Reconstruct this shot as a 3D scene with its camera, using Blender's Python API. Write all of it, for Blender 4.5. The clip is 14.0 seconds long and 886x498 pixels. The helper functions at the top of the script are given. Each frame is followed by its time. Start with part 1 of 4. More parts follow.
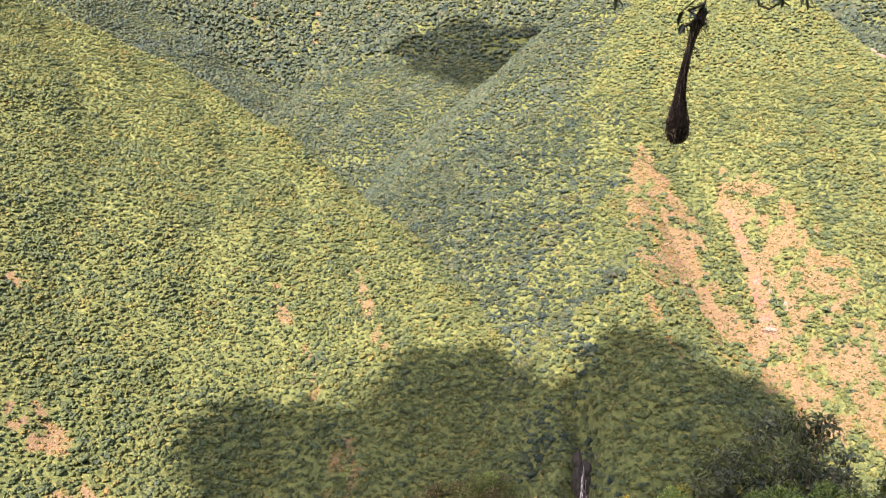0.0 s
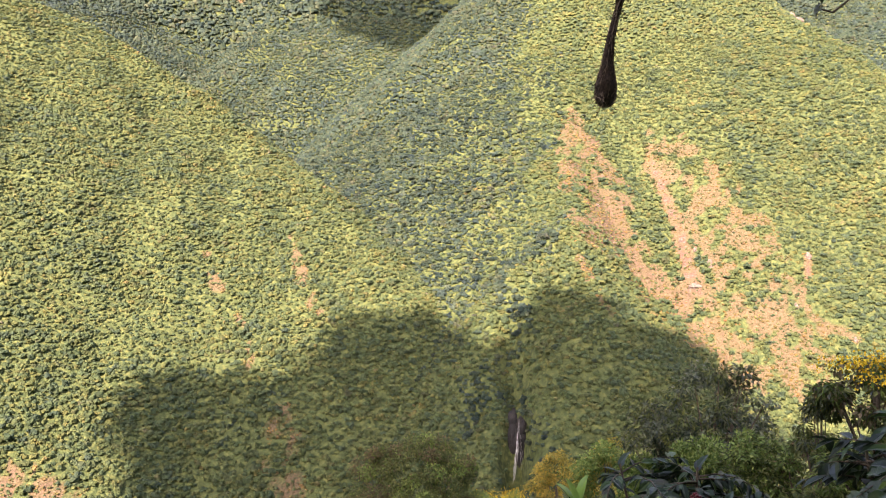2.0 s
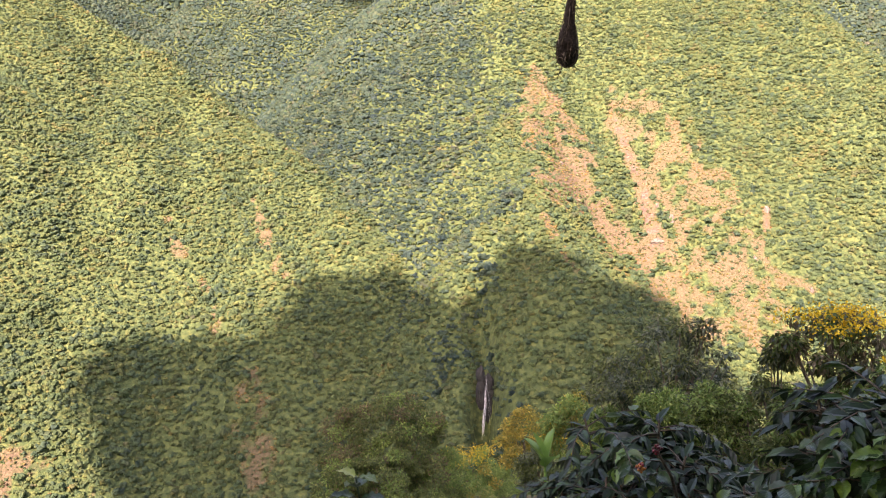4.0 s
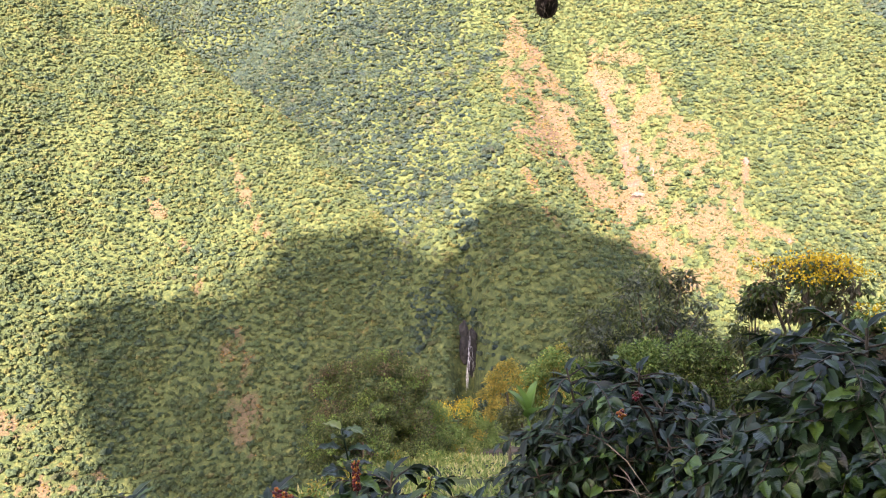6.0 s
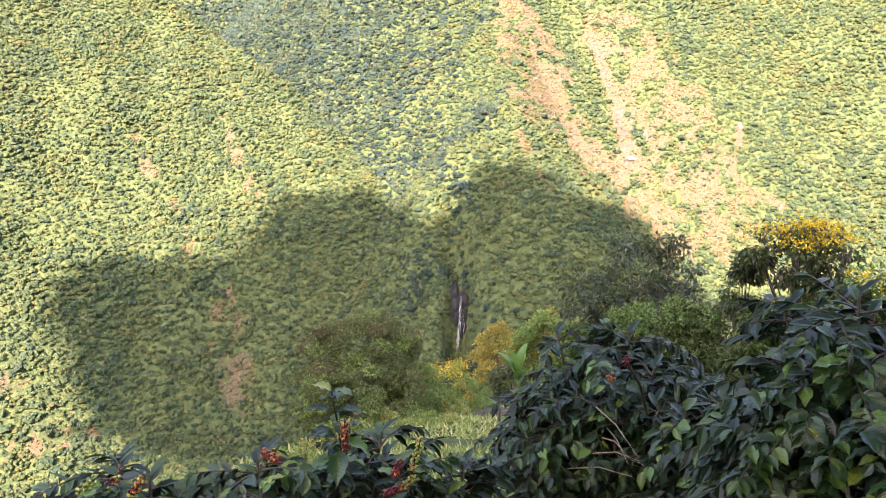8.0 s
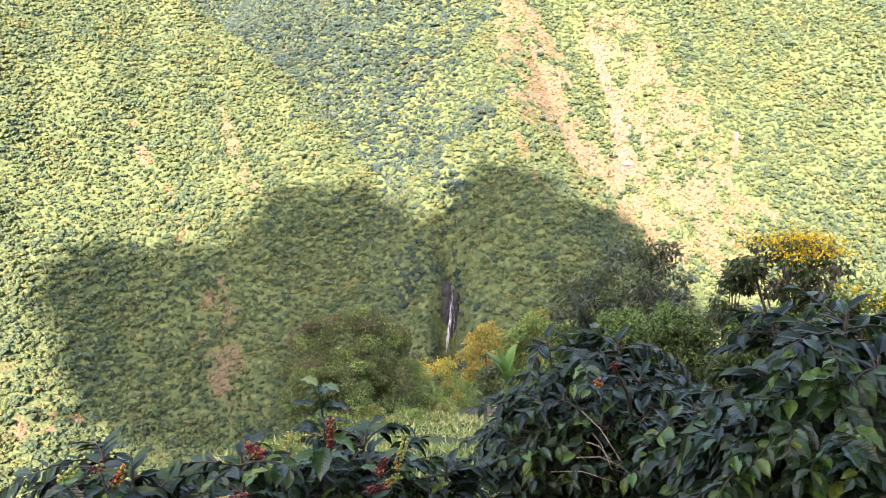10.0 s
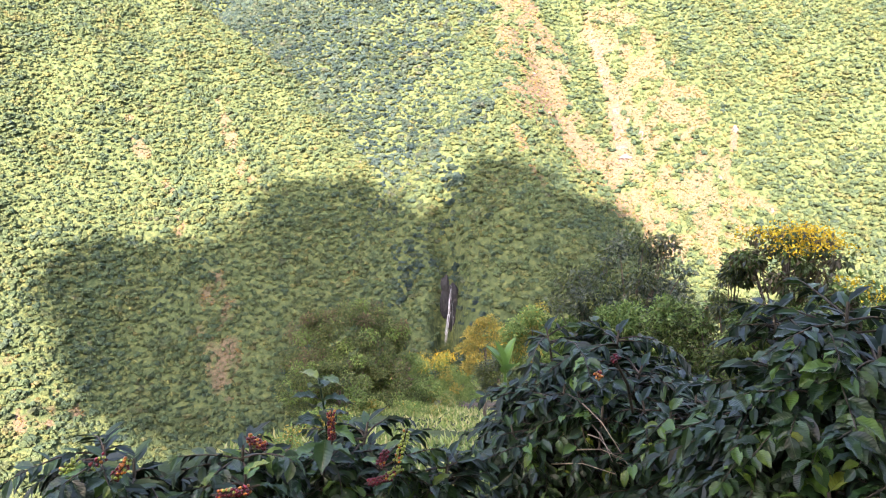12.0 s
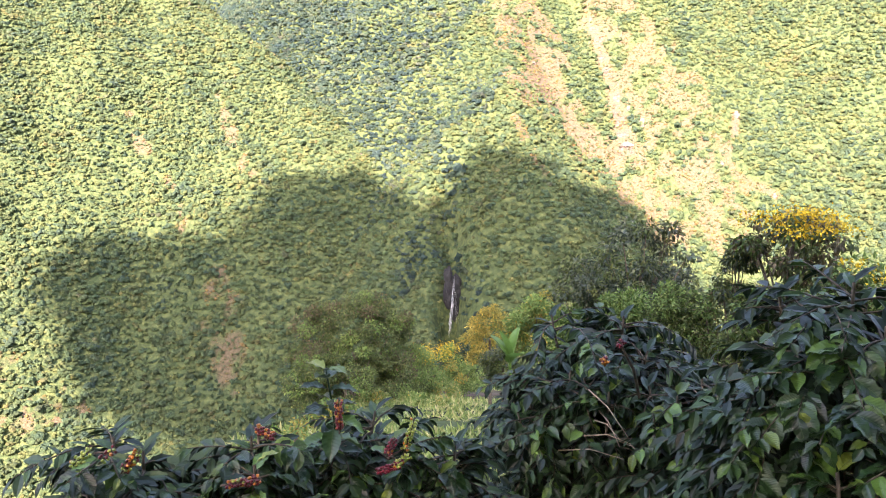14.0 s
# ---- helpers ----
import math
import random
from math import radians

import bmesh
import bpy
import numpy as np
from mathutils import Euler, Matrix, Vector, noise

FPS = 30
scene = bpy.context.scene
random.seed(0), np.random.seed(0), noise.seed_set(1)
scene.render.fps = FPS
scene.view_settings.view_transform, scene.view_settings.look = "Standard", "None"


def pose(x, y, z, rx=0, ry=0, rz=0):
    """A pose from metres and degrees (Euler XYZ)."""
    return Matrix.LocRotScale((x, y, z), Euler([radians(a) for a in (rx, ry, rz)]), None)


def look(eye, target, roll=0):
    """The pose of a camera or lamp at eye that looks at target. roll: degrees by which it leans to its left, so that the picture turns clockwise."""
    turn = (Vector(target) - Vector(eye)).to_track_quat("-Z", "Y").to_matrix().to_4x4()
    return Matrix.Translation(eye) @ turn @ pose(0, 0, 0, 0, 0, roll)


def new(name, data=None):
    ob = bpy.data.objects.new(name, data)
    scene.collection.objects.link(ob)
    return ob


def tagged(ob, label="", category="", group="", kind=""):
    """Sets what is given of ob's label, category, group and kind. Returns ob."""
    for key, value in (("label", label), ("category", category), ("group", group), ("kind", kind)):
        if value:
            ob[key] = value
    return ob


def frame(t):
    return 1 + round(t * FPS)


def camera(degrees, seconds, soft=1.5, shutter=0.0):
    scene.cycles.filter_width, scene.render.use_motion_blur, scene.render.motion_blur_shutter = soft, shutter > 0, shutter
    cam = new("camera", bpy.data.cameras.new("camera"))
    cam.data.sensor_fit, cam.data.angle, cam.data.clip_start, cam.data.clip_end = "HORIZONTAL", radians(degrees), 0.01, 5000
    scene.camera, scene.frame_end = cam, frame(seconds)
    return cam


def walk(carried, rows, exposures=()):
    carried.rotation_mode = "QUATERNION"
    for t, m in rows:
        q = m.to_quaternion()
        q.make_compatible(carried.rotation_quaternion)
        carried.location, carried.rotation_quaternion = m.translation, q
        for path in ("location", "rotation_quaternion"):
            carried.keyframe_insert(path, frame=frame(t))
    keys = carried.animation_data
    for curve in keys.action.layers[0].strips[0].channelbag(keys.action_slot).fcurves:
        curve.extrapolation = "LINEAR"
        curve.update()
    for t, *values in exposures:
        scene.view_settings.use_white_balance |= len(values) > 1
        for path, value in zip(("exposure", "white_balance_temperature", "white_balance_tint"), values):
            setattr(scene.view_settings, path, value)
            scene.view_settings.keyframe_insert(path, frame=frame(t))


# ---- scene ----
# ---- camera and walk ----
cam = camera(60.0, 14.0, soft=1.0)
# seconds, x, y, z, pitch, yaw, roll (degrees)
ROWS = [
    (0.0, 0.002, -0.010, 1.603, 3.80, 9.79, 1.52),
    (0.5, 0.002, -0.010, 1.604, 3.13, 8.36, 1.05),
    (1.0, 0.003, -0.011, 1.605, 2.44, 7.06, 0.76),
    (1.5, 0.004, -0.014, 1.608, 1.81, 5.88, 0.48),
    (2.0, 0.007, -0.017, 1.613, 1.18, 4.84, 0.28),
    (2.5, 0.011, -0.020, 1.633, 0.51, 3.94, 0.08),
    (3.0, 0.009, -0.026, 1.635, -0.24, 3.22, -0.15),
    (5.5, 0.011, -0.044, 1.621, -4.25, 1.30, -1.68),
    (6.0, 0.011, -0.045, 1.619, -5.09, 0.99, -1.72),
    (6.5, 0.020, -0.029, 1.615, -5.96, 0.77, -1.76),
    (7.0, 0.018, -0.019, 1.613, -6.79, 0.59, -1.66),
    (7.5, 0.015, -0.014, 1.612, -7.49, 0.53, -1.42),
    (8.0, 0.014, -0.002, 1.612, -7.92, 0.46, -1.04),
    (8.5, 0.012, 0.000, 1.611, -8.03, 0.30, -0.48),
    (11.0, 0.022, 0.001, 1.624, -8.17, -0.13, 1.61),
    (11.5, 0.016, 0.003, 1.619, -8.36, -0.18, 1.37),
    (12.0, 0.008, 0.001, 1.613, -8.53, -0.18, 1.11),
    (12.5, 0.003, 0.003, 1.608, -8.74, -0.15, 0.81),
    (13.0, 0.002, 0.001, 1.605, -8.94, -0.04, 0.47),
    (13.5, -0.001, 0.002, 1.603, -9.09, -0.02, 0.28),
    (14.0, -0.000, 0.000, 1.600, -9.20, -0.00, 0.09),
]


def held(x, y, z, pitch, yaw, roll):
    return Matrix.Translation((x, y, z)) @ Euler((0, 0, radians(yaw))).to_matrix().to_4x4() @ \
        Euler((radians(90 + pitch), 0, 0)).to_matrix().to_4x4() @ Euler((0, 0, radians(roll))).to_matrix().to_4x4()


# seconds, stops, kelvin, tint
EXPOSURES = [(0.0, 2.76, 8400, 33), (3.0, 2.78, 8400, 33), (7.0, 3.2, 7750, 31), (14.0, 3.42, 7300, 29)]
walk(cam, [(r[0], held(*r[1:])) for r in ROWS], EXPOSURES)
# ---- daylight: a clear sky with a few clouds, and the sun behind the lookout on the side of the great spur ----
SUN_SIDE, SUN_HEIGHT = -18.0, 31.0
TO_SUN = Vector((math.sin(radians(SUN_SIDE)) * math.cos(radians(SUN_HEIGHT)), -math.cos(radians(SUN_SIDE)) * math.cos(radians(SUN_HEIGHT)),
                 math.sin(radians(SUN_HEIGHT))))
world = bpy.data.worlds.new("sky")
scene.world = world
world.use_nodes = True
sky = world.node_tree.nodes.new("ShaderNodeTexSky")
sky.sky_type = "NISHITA"
sky.sun_disc = False
sky.sun_elevation, sky.sun_rotation = radians(SUN_HEIGHT), radians(180 - SUN_SIDE)
sky.air_density, sky.dust_density, sky.ozone_density, sky.altitude = 1.0, 5.5, 1.0, 1200
world.node_tree.links.new(sky.outputs[0], world.node_tree.nodes["Background"].inputs[0])
world.node_tree.nodes["Background"].inputs[1].default_value = 0.175
sun = new("sun", bpy.data.lights.new("sun", "SUN"))
sun.data.energy, sun.data.angle, sun.data.color = 4.3, radians(0.53), (1.0, 0.905, 0.86)
sun.matrix_world = look(TO_SUN * 50, (0, 0, 0))

# ---- materials ----
def material(name, rough=0.8, spec=0.3):
    m = bpy.data.materials.new(name)
    m.use_nodes = True
    b = m.node_tree.nodes["Principled BSDF"]
    b.inputs["Roughness"].default_value = rough
    b.inputs["Specular IOR Level"].default_value = spec
    return m, m.node_tree, b


def node(tree, kind, **values):
    n = tree.nodes.new(kind)
    for key, value in values.items():
        n.inputs[key.replace("_", " ")].default_value = value
    return n


def ramp(tree, source, stops):
    r = tree.nodes.new("ShaderNodeValToRGB")
    while len(r.color_ramp.elements) < len(stops):
        r.color_ramp.elements.new(0.5)
    for e, (at, colour) in zip(r.color_ramp.elements, stops):
        e.position, e.color = at, (*colour, 1)
    tree.links.new(source, r.inputs[0])
    return r.outputs[0]


def blend(tree, amount, a, b, how="MIX"):
    m = tree.nodes.new("ShaderNodeMix")
    m.data_type, m.blend_type = "RGBA", how
    for socket, value in ((m.inputs["Factor"], amount), (m.inputs["A"], a), (m.inputs["B"], b)):
        if isinstance(value, (int, float)):
            socket.default_value = value
        elif isinstance(value, tuple):
            socket.default_value = (*value, 1)
        else:
            tree.links.new(value, socket)
    return m.outputs["Result"]


def noisy(tree, scale, detail=3.0, where=None):
    n = node(tree, "ShaderNodeTexNoise", Scale=scale, Detail=detail)
    if where is None:
        where = tree.nodes.new("ShaderNodeTexCoord").outputs["Object"]
    tree.links.new(where, n.inputs["Vector"])
    return n.outputs["Fac"]


def bumpy(tree, bsdf, height, strength, distance):
    b = node(tree, "ShaderNodeBump", Strength=strength, Distance=distance)
    tree.links.new(height, b.inputs["Height"])
    tree.links.new(b.outputs[0], bsdf.inputs["Normal"])


def ground_material():
    m, t, b = material("hillside", 0.95, 0.1)
    bare = t.nodes.new("ShaderNodeAttribute")
    bare.attribute_name = "bare"
    fine = noisy(t, 0.35, 8)
    green = ramp(t, noisy(t, 0.2, 8), [(0.32, (0.018, 0.032, 0.013)), (0.5, (0.038, 0.056, 0.022)), (0.68, (0.07, 0.084, 0.03))])
    dry = ramp(t, noisy(t, 0.5, 8), [(0.3, (0.036, 0.036, 0.017)), (0.5, (0.066, 0.053, 0.03)), (0.7, (0.1, 0.076, 0.05))])
    earth = ramp(t, fine, [(0.3, (0.038, 0.026, 0.019)), (0.5, (0.073, 0.047, 0.036)), (0.7, (0.125, 0.086, 0.072))])
    some = ramp(t, bare.outputs["Fac"], [(0.12, (0, 0, 0)), (0.4, (1, 1, 1))])
    most = ramp(t, bare.outputs["Fac"], [(0.6, (0, 0, 0)), (0.85, (1, 1, 1))])
    mottle = ramp(t, noisy(t, 0.11, 7), [(0.43, (0, 0, 0)), (0.56, (1, 1, 1))])
    t.links.new(blend(t, most, blend(t, some, green, dry), blend(t, mottle, dry, earth)), b.inputs["Base Color"])
    bumpy(t, b, fine, 0.9, 1.5)
    return m


def foliage_material(name, stops, size=0.02):
    """Leaves in a mass: each crown has its own shade, with drifts of one kind of tree over the slope."""
    m, t, b = material(name, 0.75, 0.15)
    crown = t.nodes.new("ShaderNodeAttribute")
    crown.attribute_name = "crown"
    geo = t.nodes.new("ShaderNodeNewGeometry")
    drift = noisy(t, size, 5)

    def weighed(source, weight, rest):
        n = t.nodes.new("ShaderNodeMath")
        n.operation = "MULTIPLY_ADD"
        t.links.new(source, n.inputs[0])
        n.inputs[1].default_value = weight
        if isinstance(rest, float):
            n.inputs[2].default_value = rest
        else:
            t.links.new(rest, n.inputs[2])
        return n.outputs[0]
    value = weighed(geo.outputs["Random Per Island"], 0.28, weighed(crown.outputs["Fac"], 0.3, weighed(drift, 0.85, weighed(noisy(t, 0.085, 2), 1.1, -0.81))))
    colour = blend(t, 0.5, ramp(t, value, stops), ramp(t, noisy(t, 0.9, 6), [(0.36, (0.55, 0.57, 0.6)), (0.64, (1.36, 1.34, 1.28))]), "MULTIPLY")
    # some kinds of tree are greener, some browner, tree by tree and in stands
    kin = t.nodes.new("ShaderNodeAttribute")
    kin.attribute_name = "kin"
    hue = weighed(kin.outputs["Fac"], 0.6, weighed(noisy(t, size * 1.1, 5), 1.4, -0.5))
    colour = blend(t, 0.6, colour, ramp(t, hue, [(0.1, (0.5, 0.72, 0.95)), (0.3, (0.68, 0.96, 0.92)), (0.48, (0.86, 1.08, 0.82)), (0.66, (1.1, 1.14, 0.75)), (0.82, (1.3, 1.16, 0.75)), (0.98, (1.4, 1.02, 0.85))]), "MULTIPLY")
    clump = node(t, "ShaderNodeTexVoronoi", Scale=0.42)
    t.links.new(t.nodes.new("ShaderNodeTexCoord").outputs["Object"], clump.inputs["Vector"])
    bumpy(t, b, weighed(clump.outputs["Distance"], -1.0, weighed(noisy(t, 1.3, 6), 1.6, 0.0)), 0.45, 0.9)
    t.links.new(colour, b.inputs["Base Color"])
    shine = t.nodes.new("ShaderNodeBsdfTranslucent")
    t.links.new(colour, shine.inputs["Color"])
    mix = t.nodes.new("ShaderNodeMixShader")
    mix.inputs[0].default_value = 0.46
    t.links.new(b.outputs[0], mix.inputs[1])
    t.links.new(shine.outputs[0], mix.inputs[2])
    t.links.new(mix.outputs[0], t.nodes["Material Output"].inputs["Surface"])
    return m


def leaf_material(name, dark, mid, young, rough=0.35, spec=0.5, through_light=0.25):
    """Single leaves: the shade varies from leaf to leaf, some light shines through the blade."""
    m, t, b = material(name, rough, spec)
    geo = t.nodes.new("ShaderNodeNewGeometry")
    colour = ramp(t, geo.outputs["Random Per Island"], [(0.0, dark), (0.6, mid), (0.95, young)])
    t.links.new(blend(t, 0.35, colour, ramp(t, noisy(t, 14, 2), [(0.3, (0.6, 0.6, 0.6)), (0.7, (1.3, 1.3, 1.3))]), "MULTIPLY"), b.inputs["Base Color"])
    shine = t.nodes.new("ShaderNodeBsdfTranslucent")
    t.links.new(colour, shine.inputs["Color"])
    mix = t.nodes.new("ShaderNodeMixShader")
    mix.inputs[0].default_value = through_light
    t.links.new(b.outputs[0], mix.inputs[1])
    t.links.new(shine.outputs[0], mix.inputs[2])
    t.links.new(mix.outputs[0], t.nodes["Material Output"].inputs["Surface"])
    return m


def coffee_material(name, dark, mid, young):
    """Glossy coffee leaf with sunk side veins; every leaf object has its own shade."""
    m, t, b = material(name, 0.33, 0.38)
    info = t.nodes.new("ShaderNodeObjectInfo")
    colour = ramp(t, info.outputs["Random"], [(0.0, dark), (0.75, mid), (0.93, young)])
    place = t.nodes.new("ShaderNodeTexCoord").outputs["Object"]
    split = t.nodes.new("ShaderNodeSeparateXYZ")
    t.links.new(place, split.inputs[0])

    def maths(how, a, c):
        n = t.nodes.new("ShaderNodeMath")
        n.operation = how
        for socket, value in zip(n.inputs, (a, c)):
            if isinstance(value, (int, float)):
                socket.default_value = value
            else:
                t.links.new(value, socket)
        return n.outputs[0]
    side = maths("ABSOLUTE", split.outputs["X"], 0.0)
    vein = maths("SINE", maths("MULTIPLY", maths("SUBTRACT", split.outputs["Y"], maths("MULTIPLY", side, 0.7)), 440.0), 0.0)
    rib = maths("LESS_THAN", side, 0.0012)
    t.links.new(blend(t, 0.3, blend(t, rib, colour, (0.05, 0.08, 0.03)),
                      ramp(t, noisy(t, 30, 3, place), [(0.3, (0.6, 0.6, 0.6)), (0.7, (1.25, 1.25, 1.25))]), "MULTIPLY"), b.inputs["Base Color"])
    bumpy(t, b, vein, 0.16, 0.003)
    shine = t.nodes.new("ShaderNodeBsdfTranslucent")
    t.links.new(colour, shine.inputs["Color"])
    mix = t.nodes.new("ShaderNodeMixShader")
    mix.inputs[0].default_value = 0.12
    t.links.new(b.outputs[0], mix.inputs[1])
    t.links.new(shine.outputs[0], mix.inputs[2])
    t.links.new(mix.outputs[0], t.nodes["Material Output"].inputs["Surface"])
    return m


def plain_material(name, low, high, scale, rough=0.8, spec=0.3, bump=0.5, depth=0.01):
    m, t, b = material(name, rough, spec)
    n = noisy(t, scale, 5)
    t.links.new(ramp(t, n, [(0.3, low), (0.7, high)]), b.inputs["Base Color"])
    bumpy(t, b, n, bump, depth)
    return m


GROUND = ground_material()
FOREST = foliage_material("forest_canopy", [(0.05, (0.0429, 0.0647, 0.0404)), (0.28, (0.0559, 0.0813, 0.0439)), (0.5, (0.0717, 0.0951, 0.0462)), (0.7, (0.0885, 0.1058, 0.0485)),
                                            (0.87, (0.1089, 0.1156, 0.0531)), (0.98, (0.1350, 0.1156, 0.0716))])
# darker and bluer than FOREST: dim flanks and distant haze are in this colour
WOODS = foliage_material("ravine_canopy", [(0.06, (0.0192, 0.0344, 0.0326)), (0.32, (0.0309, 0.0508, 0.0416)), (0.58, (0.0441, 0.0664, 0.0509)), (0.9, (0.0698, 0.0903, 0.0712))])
SCRUB = foliage_material("dry_scrub", [(0.080, (0.0284, 0.0377, 0.0174)), (0.300, (0.0761, 0.0765, 0.0329)), (0.550, (0.1458, 0.1074, 0.0487)), (0.900, (0.2159, 0.1346, 0.0797))])
COFFEE = coffee_material("coffee_leaf", (0.008, 0.023, 0.007), (0.02, 0.056, 0.014), (0.075, 0.15, 0.022))
COFFEE_YOUNG = coffee_material("young_coffee_leaf", (0.04, 0.08, 0.010), (0.08, 0.125, 0.014), (0.13, 0.17, 0.022))
# darkened copy of the coffee green, with the shade inside a bush in its colour
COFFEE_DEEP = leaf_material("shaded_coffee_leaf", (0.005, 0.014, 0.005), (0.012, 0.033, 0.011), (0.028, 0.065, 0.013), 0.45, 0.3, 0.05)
OLIVE = leaf_material("olive_leaf", (0.036, 0.058, 0.015), (0.075, 0.104, 0.027), (0.14, 0.155, 0.044), 0.6, 0.25, 0.3)
BRIGHT = leaf_material("light_green_leaf", (0.07, 0.13, 0.028), (0.13, 0.21, 0.045), (0.22, 0.28, 0.075), 0.6, 0.25, 0.3)
GOLDEN = leaf_material("golden_leaf", (0.14, 0.14, 0.03), (0.28, 0.22, 0.04), (0.45, 0.33, 0.05), 0.6, 0.25, 0.3)
DARKTREE = leaf_material("dark_tree_leaf", (0.016, 0.029, 0.015), (0.04, 0.06, 0.027), (0.105, 0.122, 0.05), 0.45, 0.4, 0.2)
DRYLEAF = leaf_material("browned_leaf", (0.05, 0.044, 0.02), (0.1, 0.08, 0.038), (0.18, 0.13, 0.065), 0.6, 0.25, 0.3)
PETAL = leaf_material("yellow_petal", (0.6, 0.36, 0.01), (0.75, 0.48, 0.02), (0.85, 0.6, 0.05), 0.6, 0.3)
GRASS = leaf_material("grass_blade", (0.12, 0.18, 0.045), (0.22, 0.28, 0.075), (0.4, 0.37, 0.16), 0.6, 0.3, 0.3)
BANANA = leaf_material("banana_blade", (0.07, 0.16, 0.03), (0.1, 0.2, 0.04), (0.14, 0.25, 0.055), 0.4, 0.5, 0.35)
BARK = plain_material("grey_brown_bark", (0.05, 0.038, 0.026), (0.15, 0.115, 0.08), 18, 0.85)
TWIG = plain_material("pale_twig", (0.03, 0.022, 0.014), (0.1, 0.075, 0.05), 40, 0.8)
DRYTWIG = plain_material("dry_twig", (0.16, 0.11, 0.07), (0.32, 0.24, 0.16), 40, 0.75)
PALEFIBRE = plain_material("pale_woven_fibre", (0.12, 0.09, 0.06), (0.26, 0.2, 0.145), 60, 0.9, 0.1, 0.5, 0.01)
FIBRE = plain_material("dark_woven_fibre", (0.014, 0.010, 0.007), (0.08, 0.056, 0.04), 60, 0.9, 0.1, 0.8, 0.01)
ROCK = plain_material("pale_rock", (0.05, 0.04, 0.033), (0.13, 0.105, 0.088), 0.5, 0.85, 0.3, 0.8, 0.6)
DARKROCK = plain_material("wet_dark_rock", (0.005, 0.006, 0.007), (0.016, 0.017, 0.018), 0.25, 0.7, 0.2, 0.9, 1.0)
WATER = plain_material("falling_water", (0.12, 0.14, 0.16), (0.42, 0.45, 0.48), 0.4, 0.35, 0.5, 0.4, 0.3)
RED = plain_material("ripe_cherry", (0.07, 0.002, 0.006), (0.15, 0.005, 0.011), 60, 0.3, 0.5, 0.1, 0.001)
ORANGE = plain_material("turning_cherry", (0.3, 0.07, 0.01), (0.42, 0.18, 0.02), 60, 0.3, 0.5, 0.1, 0.001)
UNRIPE = plain_material("green_cherry", (0.14, 0.2, 0.03), (0.3, 0.33, 0.05), 60, 0.3, 0.5, 0.1, 0.001)

# ---- lie of the land ----
def lattice(ix, iy, seed):
    h = (ix * 374761393 + iy * 668265263 + seed * 974634281) & 0x7FFFFFFF
    h = ((h ^ (h >> 13)) * 1274126177) & 0x7FFFFFFF
    return ((h ^ (h >> 16)) & 0xFFFF) / 65535.0


def soft_noise(x, y, size, seed):
    """Value noise from 0 to 1, with bumps of that size in metres."""
    x, y = np.asarray(x) / size + 1000, np.asarray(y) / size + 1000
    ix, iy = np.floor(x).astype(np.int64), np.floor(y).astype(np.int64)
    u, v = x - ix, y - iy
    u, v = u * u * (3 - 2 * u), v * v * (3 - 2 * v)
    a, b = lattice(ix, iy, seed), lattice(ix + 1, iy, seed)
    c, d = lattice(ix, iy + 1, seed), lattice(ix + 1, iy + 1, seed)
    return (a * (1 - u) + b * u) * (1 - v) + (c * (1 - u) + d * u) * v


def bearing(az, el, dist, eye=1.6):
    """A place from its bearing and elevation in degrees, and its distance over the ground in metres."""
    return (dist * math.sin(radians(az)), dist * math.cos(radians(az)), eye + dist * math.tan(radians(el)))


# crest lines of the spurs and mountains: bearing, elevation, distance; the fall of their flanks; rounding
RIDGES = [
    ([(2.0, -19, 790), (0.6, -10.5, 860), (-2.2, -5.5, 930), (-6.0, -2.4, 1000), (-9.9, 1.7, 1080), (-13.4, 5.4, 1180), (-17.7, 8.6, 1300),
      (-22.8, 12.4, 1450), (-28.9, 15.4, 1600), (-38.8, 18.6, 1800), (-50, 22, 2000)], 0.9, 14),
    ([(11.5, -12, 720), (9.2, -7, 780), (6.5, -2.3, 850), (4.6, 3, 980), (4.4, 11, 1240), (3.6, 15.8, 1420), (4.0, 21, 1680), (6, 25, 1900)], 1.0, 22),
    ([(6, 25, 1900), (2.5, 23.2, 1830), (-0.2, 21.0, 1760), (-3.1, 18.3, 1660), (-6.0, 15.3, 1560), (-8.1, 12.8, 1490), (-11, 8, 1400)], 1.0, 14),
    ([(6, 25, 1900), (11, 23, 1800), (14.7, 20.6, 1700), (17.5, 18.1, 1600), (20.4, 16, 1520), (23.3, 13.1, 1430), (26.8, 10.2, 1350),
      (33, 5, 1200), (42, -3, 1080)], 1.0, 16),
    ([(2, 24, 2500), (-8.3, 22.2, 2350), (-13, 20, 2250), (-17.2, 17.6, 2150), (-20.4, 13.4, 1950)], 1.0, 20),
    ([(-60, 24, 2900), (-40, 25, 3000), (-30, 24.5, 3100), (-24, 24, 3100), (-15, 25, 3200), (4, 25, 3300)], 0.85, 20),
    ([(-21.5, 23, 2900), (-19.6, 19.3, 2600)], 0.9, 10),
    ([(6, 26, 3000), (18, 25, 3000), (26, 22, 2900), (40, 23, 2800), (60, 20, 2800)], 0.8, 20),
]
# the ridge behind the lookout: x, height
BEHIND_Y = -800.0
BEHIND = [(-1600, 270), (-700, 330), (0, 360), (800, 340), (1600, 290)]


